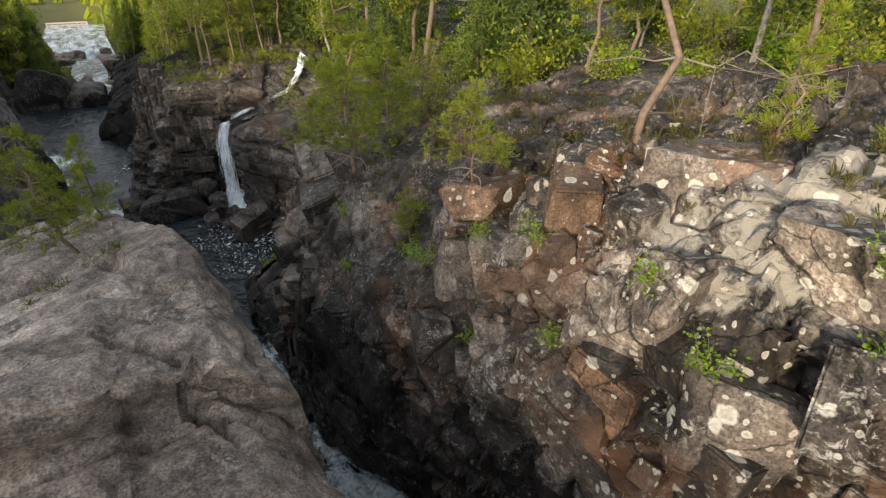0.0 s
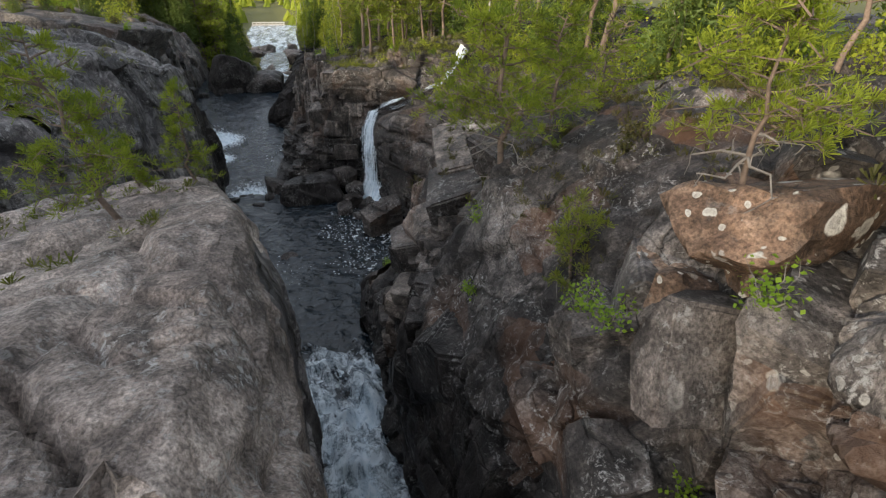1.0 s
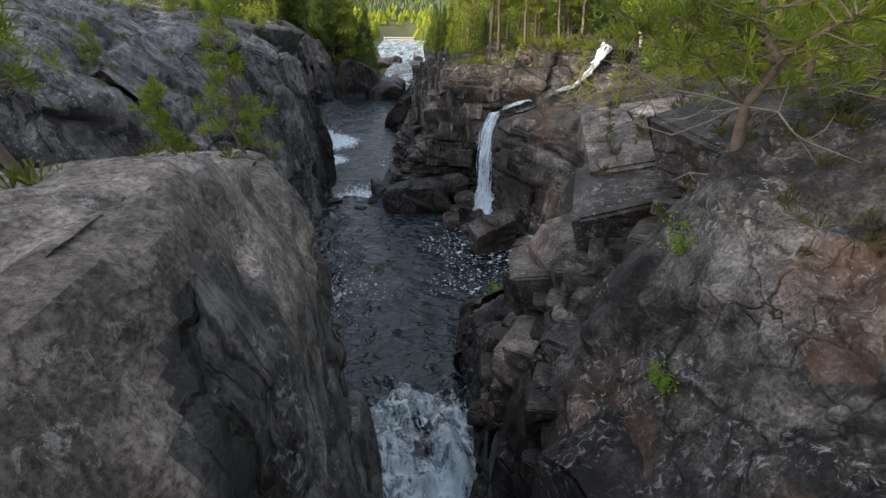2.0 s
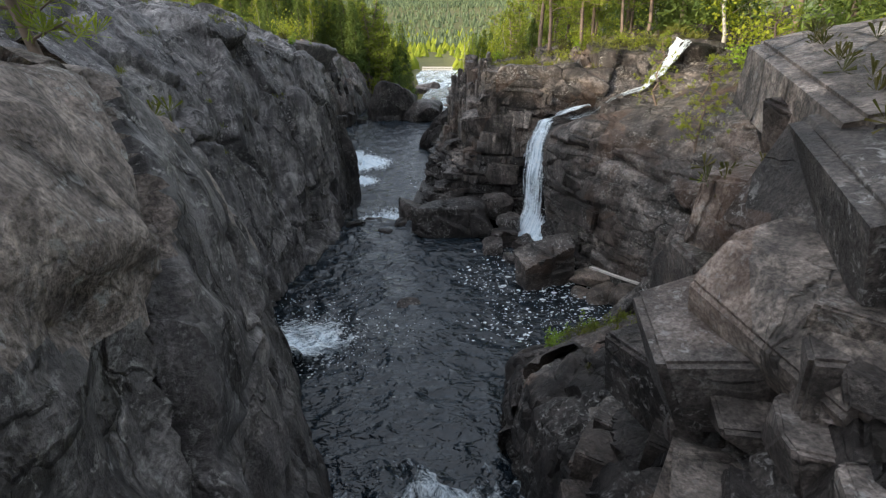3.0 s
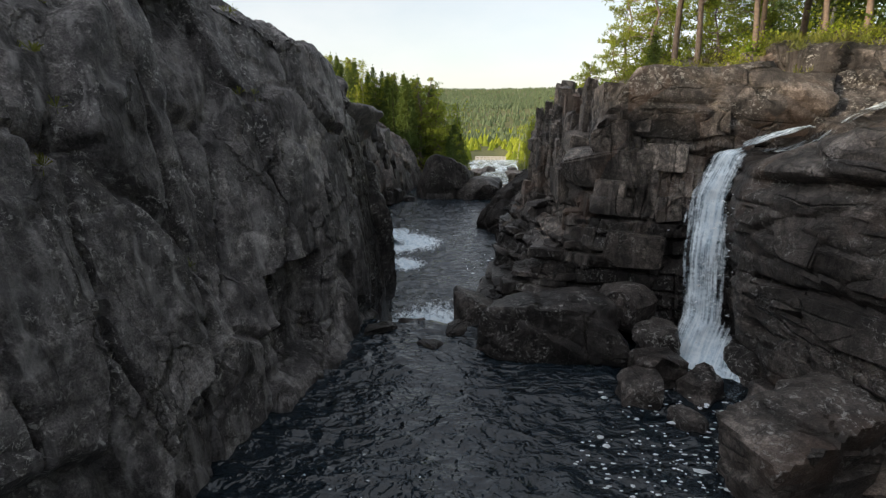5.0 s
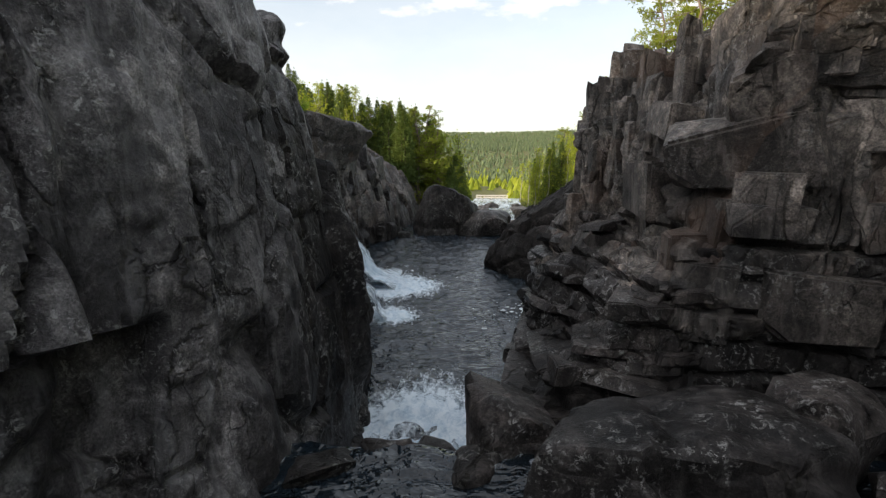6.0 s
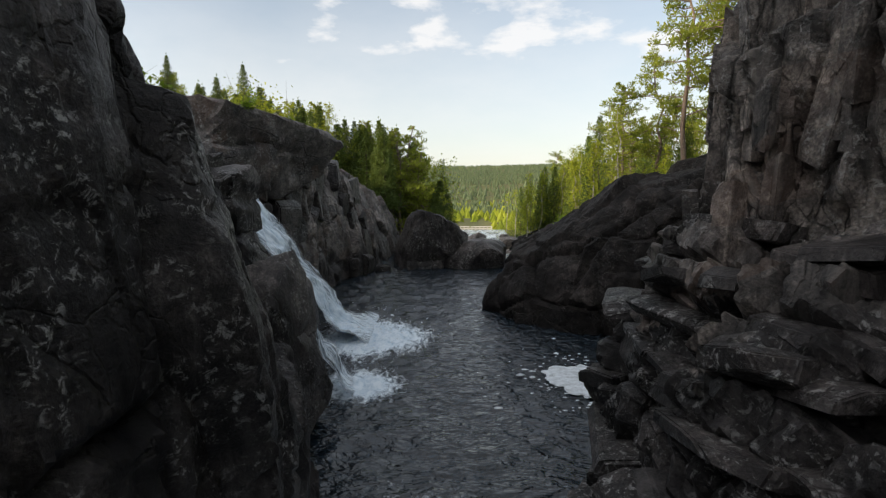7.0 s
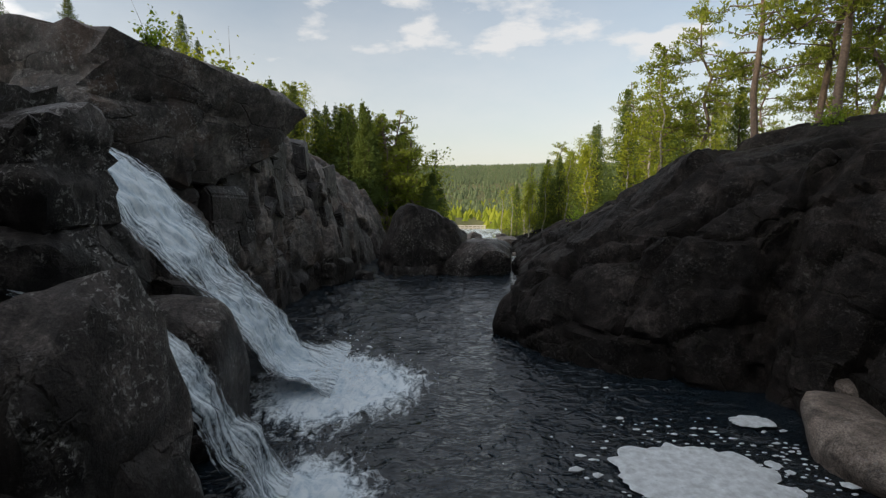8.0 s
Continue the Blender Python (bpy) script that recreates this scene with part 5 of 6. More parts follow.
stud("rock_wall_cove", BROWN_BLOCKS, 16, 64, (4, 19.6, 2.2), (9.2, 25, 6.6), ((0.4, 0.8), (0.6, 1.6), (0.25, 0.6)), 0.1, 4)
stud("rock_promontory", COLUMN_BLOCKS, 26, 72, (3.6, 27.3, 4.2), (8.0, 29.5, 7.8), ((0.6, 1.1), (0.6, 1.3), (0.5, 0.9)), 0.22, 5)
stud("rock_promontory", COLUMN_BLOCKS, 130, 65, (2.5, 29.4, 4.9), (6.5, 33.8, 7.9), ((0.16, 0.34), (0.12, 0.28), (0.5, 1.25)), 0.26, 4)
stud("rock_promontory", DARK_BLOCKS, 150, 66, (1.0, 27.4, 0.5), (5.0, 33.8, 5.0), ((0.4, 0.9), (0.4, 1.3), (0.12, 0.3)), 0.3, 6)
stud("rock_bank_east", BANK_SHADED_BLOCKS, 12, 67, (3, 33.8, 0.3), (10, 43, 5.4), ((0.6, 1.4), (0.8, 2.2), (0.6, 1.4)), 0.12, 8)
stud("rock_wall_west_lower", DARK_BLOCKS, 60, 69, (-8, 35.2, 0.3), (-1.5, 60, 7), ((0.5, 1.2), (0.7, 1.6), (0.6, 1.6)), 0.22, 7, lambda x, y, z: z < 3.2 or y > 46)


def ledge_block(size, at, turn, tilt, which, mat, label):
    """A flat split slab lying in the stepped stack."""
    bm = block_mesh(600 + which, 3)
    bmesh.ops.scale(bm, vec=size, verts=bm.verts)
    me = bpy.data.meshes.new("rock_block")
    bm.to_mesh(me)
    bm.free()
    me.materials.append(mat)
    ob = new("rock_block", me)
    ob.matrix_world = pose(*at, *tilt, turn)
    return tagged(ob, label, "rock block")


for n, (size, at, turn, tilt, mat) in enumerate((
        ((3.0, 2.2, 0.62), (6.55, 11.7, 9.75), -14, (6, -9), ROCK_COLUMN), ((1.3, 1.1, 0.5), (5.75, 11.5, 9.25), 12, (8, -6), ROCK_BROWN), ((2.0, 1.5, 0.5), (6.6, 12.1, 9.0), -8, (5, -6), ROCK_COLUMN),
        ((1.1, 0.9, 0.55), (5.15, 11.55, 8.85), 24, (0, -10), ROCK_COLUMN), ((0.75, 0.6, 0.42), (5.7, 12.0, 8.6), -20, (12, 20), ROCK_RUST), ((1.7, 1.3, 0.6), (6.1, 12.2, 8.2), 8, (4, -8), ROCK_BROWN),
        ((1.0, 1.0, 0.9), (5.05, 11.8, 7.95), -12, (0, -6), ROCK_BROWN), ((1.5, 1.2, 0.7), (5.9, 12.4, 7.5), 16, (6, -6), ROCK_COLUMN), ((2.4, 1.5, 0.7), (5.6, 10.5, 9.35), -6, (4, -16), ROCK_BROWN),
        ((1.8, 1.3, 0.6), (5.0, 10.4, 8.75), 10, (6, -14), ROCK_COLUMN), ((1.4, 1.1, 0.55), (4.55, 10.7, 8.2), -16, (4, -12), ROCK_BROWN), ((2.2, 1.4, 0.6), (6.3, 9.8, 10.35), 6, (4, -16), ROCK_BROWN),
        ((1.0, 0.9, 0.8), (4.6, 11.4, 7.3), 20, (0, -5), ROCK_DARK), ((0.9, 0.8, 1.0), (5.2, 12.4, 6.9), -8, (0, 4), ROCK_BROWN))):
    ledge_block(size, at, turn, tilt, n, mat, "sharp-edged grey-brown slab in a stepped rock stack")
rock_piece("boulder", (3.6, 2.2, 1.5), (10.6, 28.7, 8.2), 411, ROCK_DARK, turn=-8, detail=5, soft=30, label="dark rock hump above the upper stream")
rock_piece("boulder", (1.8, 1.5, 1.5), (12.6, 27.7, 8.4), 412, ROCK_DARK, turn=20, soft=30, label="dark boulder beside the upper cascade")
rock_piece("rock_overhang", (4.6, 2.6, 1.6), (7.3, 28.3, 7.45), 107, ROCK_BROWN, turn=-4, tilt=(0, 2), facets=6, detail=5, soft=40, rough=0.02, label="dark overhanging rock brow with grass on its top", category="rock")["kind"] = "structure"


# ---- plants ----
def part(name, verts, faces, mat, parent, label="", smooth=False):
    return mesh_object(name, np.asarray(verts, float), faces, mat, parent, smooth, label)


class Heap:
    """Collects the faces of one part."""

    def __init__(self):
        self.v, self.f = [], []

    def tube(self, pts, radii, sides=6):
        pts = np.asarray(pts, float)
        base = len(self.v)
        for i, p in enumerate(pts):
            d = pts[min(i + 1, len(pts) - 1)] - pts[max(i - 1, 0)]
            d = d / max(np.linalg.norm(d), 1e-6)
            a = np.cross(d, (0.3, 0.9, 0.1) if abs(d[2]) > 0.7 else (0, 0, 1))
            a /= np.linalg.norm(a)
            b = np.cross(d, a)
            for j in range(sides):
                t = 2 * math.pi * j / sides
                self.v.append(p + radii[i] * (a * math.cos(t) + b * math.sin(t)))
        for i in range(len(pts) - 1):
            for j in range(sides):
                self.f.append([base + i * sides + j, base + i * sides + (j + 1) % sides, base + (i + 1) * sides + (j + 1) % sides, base + (i + 1) * sides + j])

    def tuft(self, at, way, length, count, width, rng, spread=0.9):
        """A tuft of needles that spring from one point."""
        k = len(self.v)
        self.v.append(np.array(at))
        for _ in range(count):
            d = np.array(way) * rng.uniform(0.3, 1.1) + rng.normal(0, spread * 0.55, 3)
            d /= max(np.linalg.norm(d), 1e-6)
            s = np.cross(d, rng.normal(0, 1, 3))
            s = s / max(np.linalg.norm(s), 1e-6) * width
            tip = np.array(at) + d * length * rng.uniform(0.6, 1.1)
            j = len(self.v)
            self.v += [tip + s, tip - s]
            self.f.append([k, j, j + 1])

    def leaf(self, at, size, rng, flat=0.5, long=1.5):
        """One leaf blade with a folded middle."""
        n = rng.normal(0, 1, 3) + np.array((0, 0, 2.0 * flat))
        n /= np.linalg.norm(n)
        a = np.cross(n, rng.normal(0, 1, 3))
        a /= max(np.linalg.norm(a), 1e-6)
        b = np.cross(n, a)
        at, k = np.array(at), len(self.v)
        self.v += [at - a * size * long * 0.5, at + b * size * 0.5 + n * size * 0.12, at + a * size * long * 0.5, at - b * size * 0.5 + n * size * 0.12]
        self.f += [[k, k + 1, k + 2], [k, k + 2, k + 3]]


def bend(rng, a, b, steps, wander):
    pts = [np.array(a) + (np.array(b) - np.array(a)) * t for t in np.linspace(0, 1, steps)]
    for i in range(1, steps):
        pts[i] = pts[i] + rng.normal(0, wander, 3) * min(1, i / 2)
    return pts


def small_pine(at, height, seed, lean=(0, 0), spread=0.45, bare=0.25, tufts=1.0, trunk=0.035, dead=4, needle=0.10, label="", mat=NEEDLE):
    """A stunted pine: crooked stem, limbs, dead twigs and bright needle tufts at the shoot ends."""
    rng = np.random.default_rng(seed)
    ob = new("pine_tree")
    ob.matrix_world = pose(*at)
    tagged(ob, label, "pine tree")
    stem = bend(rng, (0, 0, -0.15), (lean[0], lean[1], height), 9, 0.03 * height)
    t = Heap()
    t.tube(stem, [trunk * (1 - 0.82 * i / 8) for i in range(9)], 8)
    part("trunk", t.v, t.f, BARK, ob, smooth=True)
    crown, twigs = Heap(), Heap()
    n = int(15 + 9 * height)
    for i in range(n):
        z = bare + (1 - bare) * (i + rng.random()) / n
        k = z * 8
        p = stem[int(min(k, 7))] + (stem[min(int(k) + 1, 8)] - stem[int(min(k, 7))]) * (k - int(min(k, 7)))
        az = rng.uniform(0, 6.283)
        ln = spread * height * (1.05 - 0.75 * (z - bare) / (1 - bare)) * rng.uniform(0.5, 1.15)
        end = p + np.array((math.cos(az) * ln, math.sin(az) * ln, ln * rng.uniform(-0.05, 0.6)))
        br = bend(rng, p, end, 5, 0.06 * ln)
        limbs = Heap()
        limbs.tube(br, [trunk * 0.32 * (1 - 0.8 * q / 4) for q in range(5)], 4)
        for q in range(int(tufts * (3 + 7 * ln))):
            s = rng.uniform(0.4, 1.0)
            b0 = br[int(s * 3.99)] + (br[min(int(s * 3.99) + 1, 4)] - br[int(s * 3.99)]) * (s * 3.99 % 1)
            side = rng.normal(0, 0.16 * ln + 0.03, 3) * (1, 1, 0.6)
            tip = b0 + side
            limbs.tube([b0, tip], [0.006, 0.004], 3)
            way = np.array((end - p)) / max(ln, 0.05) * 0.5 + np.array((0, 0, 0.7)) + side
            crown.tuft(tip, way, needle, 22, needle * 0.045, rng)
            crown.tuft(tip - side * 0.4, way, needle * 0.9, 10, needle * 0.045, rng)
        part("branch", limbs.v, limbs.f, BARK, ob)
    top = stem[8]
    for q in range(5):
        crown.tuft(top + rng.normal(0, 0.03, 3), (0, 0, 1), needle, 26, needle * 0.036, rng)
    part("foliage", crown.v, crown.f, mat, ob, "yellow-green needle tufts")
    for i in range(dead):
        z = rng.uniform(0.08, bare + 0.1)
        p = stem[int(z * 8)]
        az = rng.uniform(0, 6.283)
        ln = height * rng.uniform(0.15, 0.4)
        br = bend(rng, p, p + np.array((math.cos(az), math.sin(az), rng.uniform(-0.4, 0.2))) * ln, 5, 0.07 * ln)
        twigs.tube(br, [0.011, 0.009, 0.007, 0.005, 0.002], 4)
        for q in range(4):
            b0 = br[rng.integers(1, 5)]
            twigs.tube(bend(rng, b0, b0 + rng.normal(0, 0.18 * ln, 3), 3, 0.02), [0.005, 0.004, 0.001], 3)
    if dead:
        part("deadwood", twigs.v, twigs.f, TWIG, ob, "bare grey dead branches")
    return ob


def tall_pine(height, seed, at, label):
    rng = np.random.default_rng(seed)
    ob = new("tall_pine")
    ob.matrix_world = pose(*at)
    tagged(ob, label, "pine tree", "forest pines")
    stem = bend(rng, (0, 0, -0.4), (rng.normal(0, 0.2), rng.normal(0, 0.2), height), 9, 0.02 * height)
    t = Heap()
    t.tube(stem, [0.0125 * height * (1 - 0.85 * i / 8) + 0.01 for i in range(9)], 8)
    part("trunk", t.v, t.f, BARK, ob, smooth=True)
    limbs, crown = Heap(), Heap()
    for i in range(44):
        z = 0.30 + 0.69 * (i + rng.random()) / 44
        p = stem[int(min(z * 8, 7))] * (1 - (z * 8 % 1)) + stem[min(int(z * 8) + 1, 8)] * (z * 8 % 1)
        az = rng.uniform(0, 6.283)
        ln = height * 0.26 * math.sin(math.pi * min(1, (1.04 - z) / 0.62) * 0.62) ** 0.8 * rng.uniform(0.5, 1.15)
        end = p + np.array((math.cos(az) * ln, math.sin(az) * ln, ln * rng.uniform(-0.15, 0.4)))
        br = bend(rng, p, end, 5, 0.06 * ln)
        limbs.tube(br, [0.03 * (1 - 0.8 * q / 4) + 0.004 for q in range(5)], 4)
        for q in range(int(4 + 7 * ln)):
            s = rng.uniform(0.3, 1.0)
            b0 = br[int(s * 3.99)] + (br[min(int(s * 3.99) + 1, 4)] - br[int(s * 3.99)]) * (s * 3.99 % 1) + rng.normal(0, 0.12 * ln, 3) * (1, 1, 0.45)
            crown.tuft(b0, (0, 0, 0.8), 0.25, 7, 0.032, rng, 1.2)
    part("branchwork", limbs.v, limbs.f, BARK, ob)
    part("crown", crown.v, crown.f, NEEDLE_TALL, ob)
    return ob


def spruce(height, seed, at, label):
    rng = np.random.default_rng(seed)
    ob = new("spruce_tree")
    ob.matrix_world = pose(*at)
    tagged(ob, label, "spruce tree", "forest spruces")
    t, crown = Heap(), Heap()
    t.tube([(0, 0, -0.4), (0, 0, height * 0.5), (0, 0, height)], [0.016 * height, 0.010 * height, 0.004], 7)
    part("trunk", t.v, t.f, BARK_DARK, ob, smooth=True)
    levels = int(height * 4.6)
    for i in range(levels):
        z = 0.06 + 0.93 * i / levels
        r = height * 0.22 * (1 - z) ** 0.9 * rng.uniform(0.7, 1.15) + 0.05
        m = rng.integers(6, 9)
        for j in range(m):
            az = 6.283 * (j + rng.random() * 0.8) / m
            ln = r * rng.uniform(0.65, 1.15)
            d = np.array((math.cos(az), math.sin(az), 0))
            for s in np.arange(0.25, 1.01, 0.25):
                at0 = d * ln * s + np.array((0, 0, z * height - 0.28 * ln * s + 0.18 * ln * s * s))
                crown.tuft(at0, d * 0.8 + np.array((0, 0, -0.05)), 0.13 + 0.16 * ln, 7, 0.018 + 0.014 * ln, rng, 1.2)
    crown.tuft((0, 0, height - 0.1), (0, 0, 1), 0.3, 8, 0.015, rng, 0.3)
    part("crown", crown.v, crown.f, NEEDLE_DARK, ob)
    return ob


def birch(height, seed, at, label, mat=LEAF, leaves=1250):
    rng = np.random.default_rng(seed)
    ob = new("birch_tree")
    ob.matrix_world = pose(*at)
    tagged(ob, label, "birch tree", "forest birches")
    stem = bend(rng, (0, 0, -0.4), (rng.normal(0, 0.3), rng.normal(0, 0.3), height), 7, 0.02 * height)
    t, crown = Heap(), Heap()
    t.tube(stem, [0.012 * height * (1 - 0.85 * i / 6) + 0.006 for i in range(7)], 7)
    limbs = Heap()
    n = 26
    for i in range(n):
        z = 0.22 + 0.76 * (i + rng.random()) / n
        p = stem[int(min(z * 6, 5))] * (1 - (z * 6 % 1)) + stem[min(int(z * 6) + 1, 6)] * (z * 6 % 1)
        az = rng.uniform(0, 6.283)
        ln = height * 0.24 * (1.1 - z) ** 0.6 * rng.uniform(0.5, 1.1)
        br = bend(rng, p, p + np.array((math.cos(az) * ln, math.sin(az) * ln, ln * rng.uniform(0.2, 0.9))), 4, 0.06 * ln)
        limbs.tube(br, [0.018, 0.012, 0.008, 0.003], 4)
        for q in range(leaves // n):
            s = rng.uniform(0.2, 1.05)
            b0 = br[min(int(s * 3), 3)] + rng.normal(0, 0.20 * ln + 0.08, 3)
            crown.leaf(b0, rng.uniform(0.07, 0.13), rng)
    part("trunk", t.v, t.f, BARK_PALE, ob, "pale birch bark", smooth=True)
    part("branchwork", limbs.v, limbs.f, BARK_DARK, ob)
    part("crown", crown.v, crown.f, mat, ob)
    return ob


def sprig(at, size, seed, label="bright green birch sprout growing from a rock crack", leaf=0.026, stems=6, mat=LEAF_FRESH):
    """A small leafy sprout: thin stems with separate leaves."""
    rng = np.random.default_rng(seed)
    ob = new("leafy_sprout")
    ob.matrix_world = pose(*at)
    tagged(ob, label, "sprout", "sprouts on the rocks")
    lv = Heap()
    for i in range(stems):
        st = Heap()
        az = rng.uniform(0, 6.283)
        end = np.array((math.cos(az) * 0.55, math.sin(az) * 0.55, rng.uniform(0.1, 0.9))) * size
        br = bend(rng, (0, 0, -0.05), end, 6, 0.06 * size)
        st.tube(br, [0.005, 0.0045, 0.004, 0.003, 0.002, 0.001], 4)
        for q in range(int(22 + 40 * size)):
            s = rng.uniform(0.25, 1.0)
            b0 = br[min(int(s * 5), 5)] + rng.normal(0, 0.03 + 0.035 * size, 3)
            lv.leaf(b0, leaf * rng.uniform(0.7, 1.25), rng, 0.8, 1.3)
        part("stem", st.v, st.f, TWIG, ob)
    part("foliage", lv.v, lv.f, mat, ob)
    return ob


def bush(size, seed, at, mat, label, name="bush", leaf=0.07, count=500):
    rng = np.random.default_rng(seed)
    ob = new(name)
    ob.matrix_world = pose(*at)
    tagged(ob, label, name, "forest undergrowth")
    st, lv = Heap(), Heap()
    for i in range(9):
        az = rng.uniform(0, 6.283)
        end = np.array((math.cos(az) * 0.6 * rng.random(), math.sin(az) * 0.6 * rng.random(), rng.uniform(0.5, 1.0))) * size
        br = bend(rng, (0, 0, -0.1), end, 4, 0.06 * size)
        st.tube(br, [0.012, 0.009, 0.006, 0.002], 4)
        for q in range(count // 9):
            s = rng.uniform(0.2, 1.05)
            lv.leaf(br[min(int(s * 3), 3)] + rng.normal(0, 0.17 * size, 3) * (1, 1, 0.8), leaf * rng.uniform(0.7, 1.3), rng)
    part("stem", st.v, st.f, BARK_DARK, ob)
    part("foliage", lv.v, lv.f, mat, ob)
    return ob


bpy.context.view_layer.update()
DEPS = bpy.context.evaluated_depsgraph_get()
SOLID = {o.name for o in scene.objects if o.type == "MESH" and not o.name.startswith(("water", "foam", "spray", "stream", "river"))}


def top_of(x, y, high=60.0):
    """Height of the rock or ground at a place, with the way that it faces."""
    o = Vector((x, y, high))
    for _ in range(12):
        hit, place, normal, _, ob, _ = scene.ray_cast(DEPS, o, Vector((0, 0, -1)))
        if not hit:
            return None
        if ob.name in SOLID:
            return place, normal
        o = place - Vector((0, 0, 0.01))
    return None


# ---- where the plants stand ----
def stand(x, y, sink=0.05):
    t = top_of(x, y)
    return (x, y, (t[0].z if t else 0.0) - sink)


SPOTS = {}
for key, x, y in (("pl", 0.15, 7.85), ("pl2", 0.55, 10.8), ("pl3", -0.3, 10.9), ("pr", 5.0, 8.6), ("pr2", 6.6, 10.0), ("po", 4.45, 4.2), ("pg", 4.75, 6.1), ("pb", 5.6, 2.85), ("pc", 6.9, 1.9), ("pd", 8.6, 2.6), ("pe", 6.6, 0.7),
                  ("pf", 9.3, 20.6), ("pg2", 10.6, 20.4), ("ph", 9.4, 23.6), ("pi", 6.9, 12.6), ("pj", 8.2, 10.8), ("pk", 11.2, 14.5), ("pl4", -4.4, 17.8), ("pm", 7.6, 13.8), ("pn", 8.6, 14.6), ("pp", 9.2, 13.0)):
    SPOTS[key] = stand(x, y)
rng = np.random.default_rng(2024)
WOOD = []
for zone, count, (x0, x1), (y0, y1) in (("right", 62, (11.5, 30), (-4, 52)), ("brow", 16, (7.2, 12), (29, 36)), ("bank", 14, (9.5, 20), (47, 66)), ("left", 42, (-30, -16), (19, 40)), ("brush", 14, (-16, -8), (49, 62)), ("valley", 16, (-30, 36), (104, 200))):
    for _ in range(count):
        for _try in range(8):
            x, y = rng.uniform(x0, x1), rng.uniform(y0, y1)
            if zone == "valley" and abs(x - 6) < 6 + (y - 84) * 0.09:
                continue
            if zone == "right" and y < 24 and x < 13 + 0.4 * y * (y > 0) - 0.02 * y * y:
                continue
            if all((x - q[1]) ** 2 + (y - q[2]) ** 2 > 1.4 for q in WOOD):
                WOOD.append((zone, *stand(x, y, 0.2)))
                break
UNDER = []
for zone, count, (x0, x1), (y0, y1) in (("right", 170, (12.6, 27), (-4, 30)), ("brow", 30, (5.8, 11), (28.2, 34)), ("bank", 30, (8.5, 18), (46, 64)), ("left", 30, (-18, -7), (46, 64)), ("slope", 16, (5.6, 10), (5.5, 13)), ("nose", 9, (8.4, 12), (12, 18))):
    for _ in range(count):
        x, y = rng.uniform(x0, x1), rng.uniform(y0, y1)
        UNDER.append((zone, *stand(x, y, 0.08)))
SPROUT_AT = [(4.2, 0.1), (4.1, -0.1), (3.75, 0.7), (3.95, 1.45), (3.75, 2.1), (3.8, 3.4), (3.85, 4.4), (4.2, 7.5), (4.55, 8.3), (3.95, 3.5), (3.85, 4.7), (6.9, 5.2), (4.0, 2.6), (5.3, 13.4), (9.6, 18.3), (-2.3, 33.6), (-5.4, 46.2)]
SPROUTS = [stand(x, y, 0.0) for x, y in SPROUT_AT]
TUFTS = []
for zone, count, (x0, x1), (y0, y1) in (("slope", 420, (4.6, 11), (0, 14)), ("shelf", 130, (5.2, 8.2), (14.6, 18.4)), ("brow", 420, (5.4, 13), (28.0, 34)), ("slab", 26, (-2.5, 0.8), (6.5, 12)), ("left", 90, (-8, -2.2), (17.5, 33))):
    for _ in range(count):
        x, y = rng.uniform(x0, x1), rng.uniform(y0, y1)
        t = top_of(x, y)
        if t and t[1].z > 0.55:
            TUFTS.append((zone, t[0].x, t[0].y, t[0].z))

# the small stream that feeds the thin fall lies on the ledge
bed = []
for (ax, ay), (bx, by), froth in (((11.8, 27.1), (11.8, 27.8), 0.85), ((11.0, 26.8), (11.0, 27.4), 0.9), ((10.3, 26.4), (10.3, 27.0), 0.6), ((9.2, 26.3), (9.2, 26.8), 0.4), ((8.3, 26.2), (8.3, 26.8), 0.35), ((7.5, 26.1), (7.5, 26.7), 0.45)):
    cx, cy = (ax + bx) / 2, (ay + by) / 2
    z = stand(cx, cy, -0.03)[2]
    half = 0.36 + 0.45 * min(1, max(0, (cx - 10.2) / 1.5))
    bed.append(((cx - 0.12, cy - half, z + 0.05), (cx + 0.12, cy + half, z + 0.05), froth))
strip("stream_upper", bed, 90, 18, FALL, 12, 0.12, "small white stream running over a rock ledge", edge=0.3)

# ---- pines on the rocks ----
small_pine(SPOTS["pl"], 1.9, 1, (-0.35, 0.1), 0.36, 0.3, 1.2, 0.04, 6, label="crooked young pine on the granite slab")
small_pine(SPOTS["pl2"], 1.55, 2, (-0.05, 0.05), 0.26, 0.15, 0.9, 0.03, 1, label="slim young pine at the end of the slab")
small_pine(SPOTS["pl3"], 0.8, 3, (-0.05, 0), 0.3, 0.1, 0.9, 0.02, 0, label="little pine seedling on the slab")
small_pine(SPOTS["pr"], 3.3, 4, (-0.1, 0.2), 0.36, 0.12, 1.6, 0.05, 9, needle=0.12, label="bushy pine with dead lower branches above the gorge")
small_pine(SPOTS["pr2"], 2.0, 5, (0.2, 0.2), 0.42, 0.12, 1.2, 0.045, 5, needle=0.12, label="bushy green pine above the gorge")
small_pine(SPOTS["po"], 1.15, 6, (-0.1, 0), 0.52, 0.32, 1.9, 0.022, 6, needle=0.072, label="small yellow-green pine growing on the rusty block")
small_pine(SPOTS["pg"], 0.95, 7, (-0.1, 0.0), 0.42, 0.1, 0.8, 0.022, 5, mat=NEEDLE_TALL, label="small dark green pine with dead twigs on the slope")
small_pine(SPOTS["pb"], 4.0, 8, (0.7, 0.3), 0.42, 0.36, 1.2, 0.05, 5, needle=0.12, label="thick-stemmed leaning pine on the rock slope")
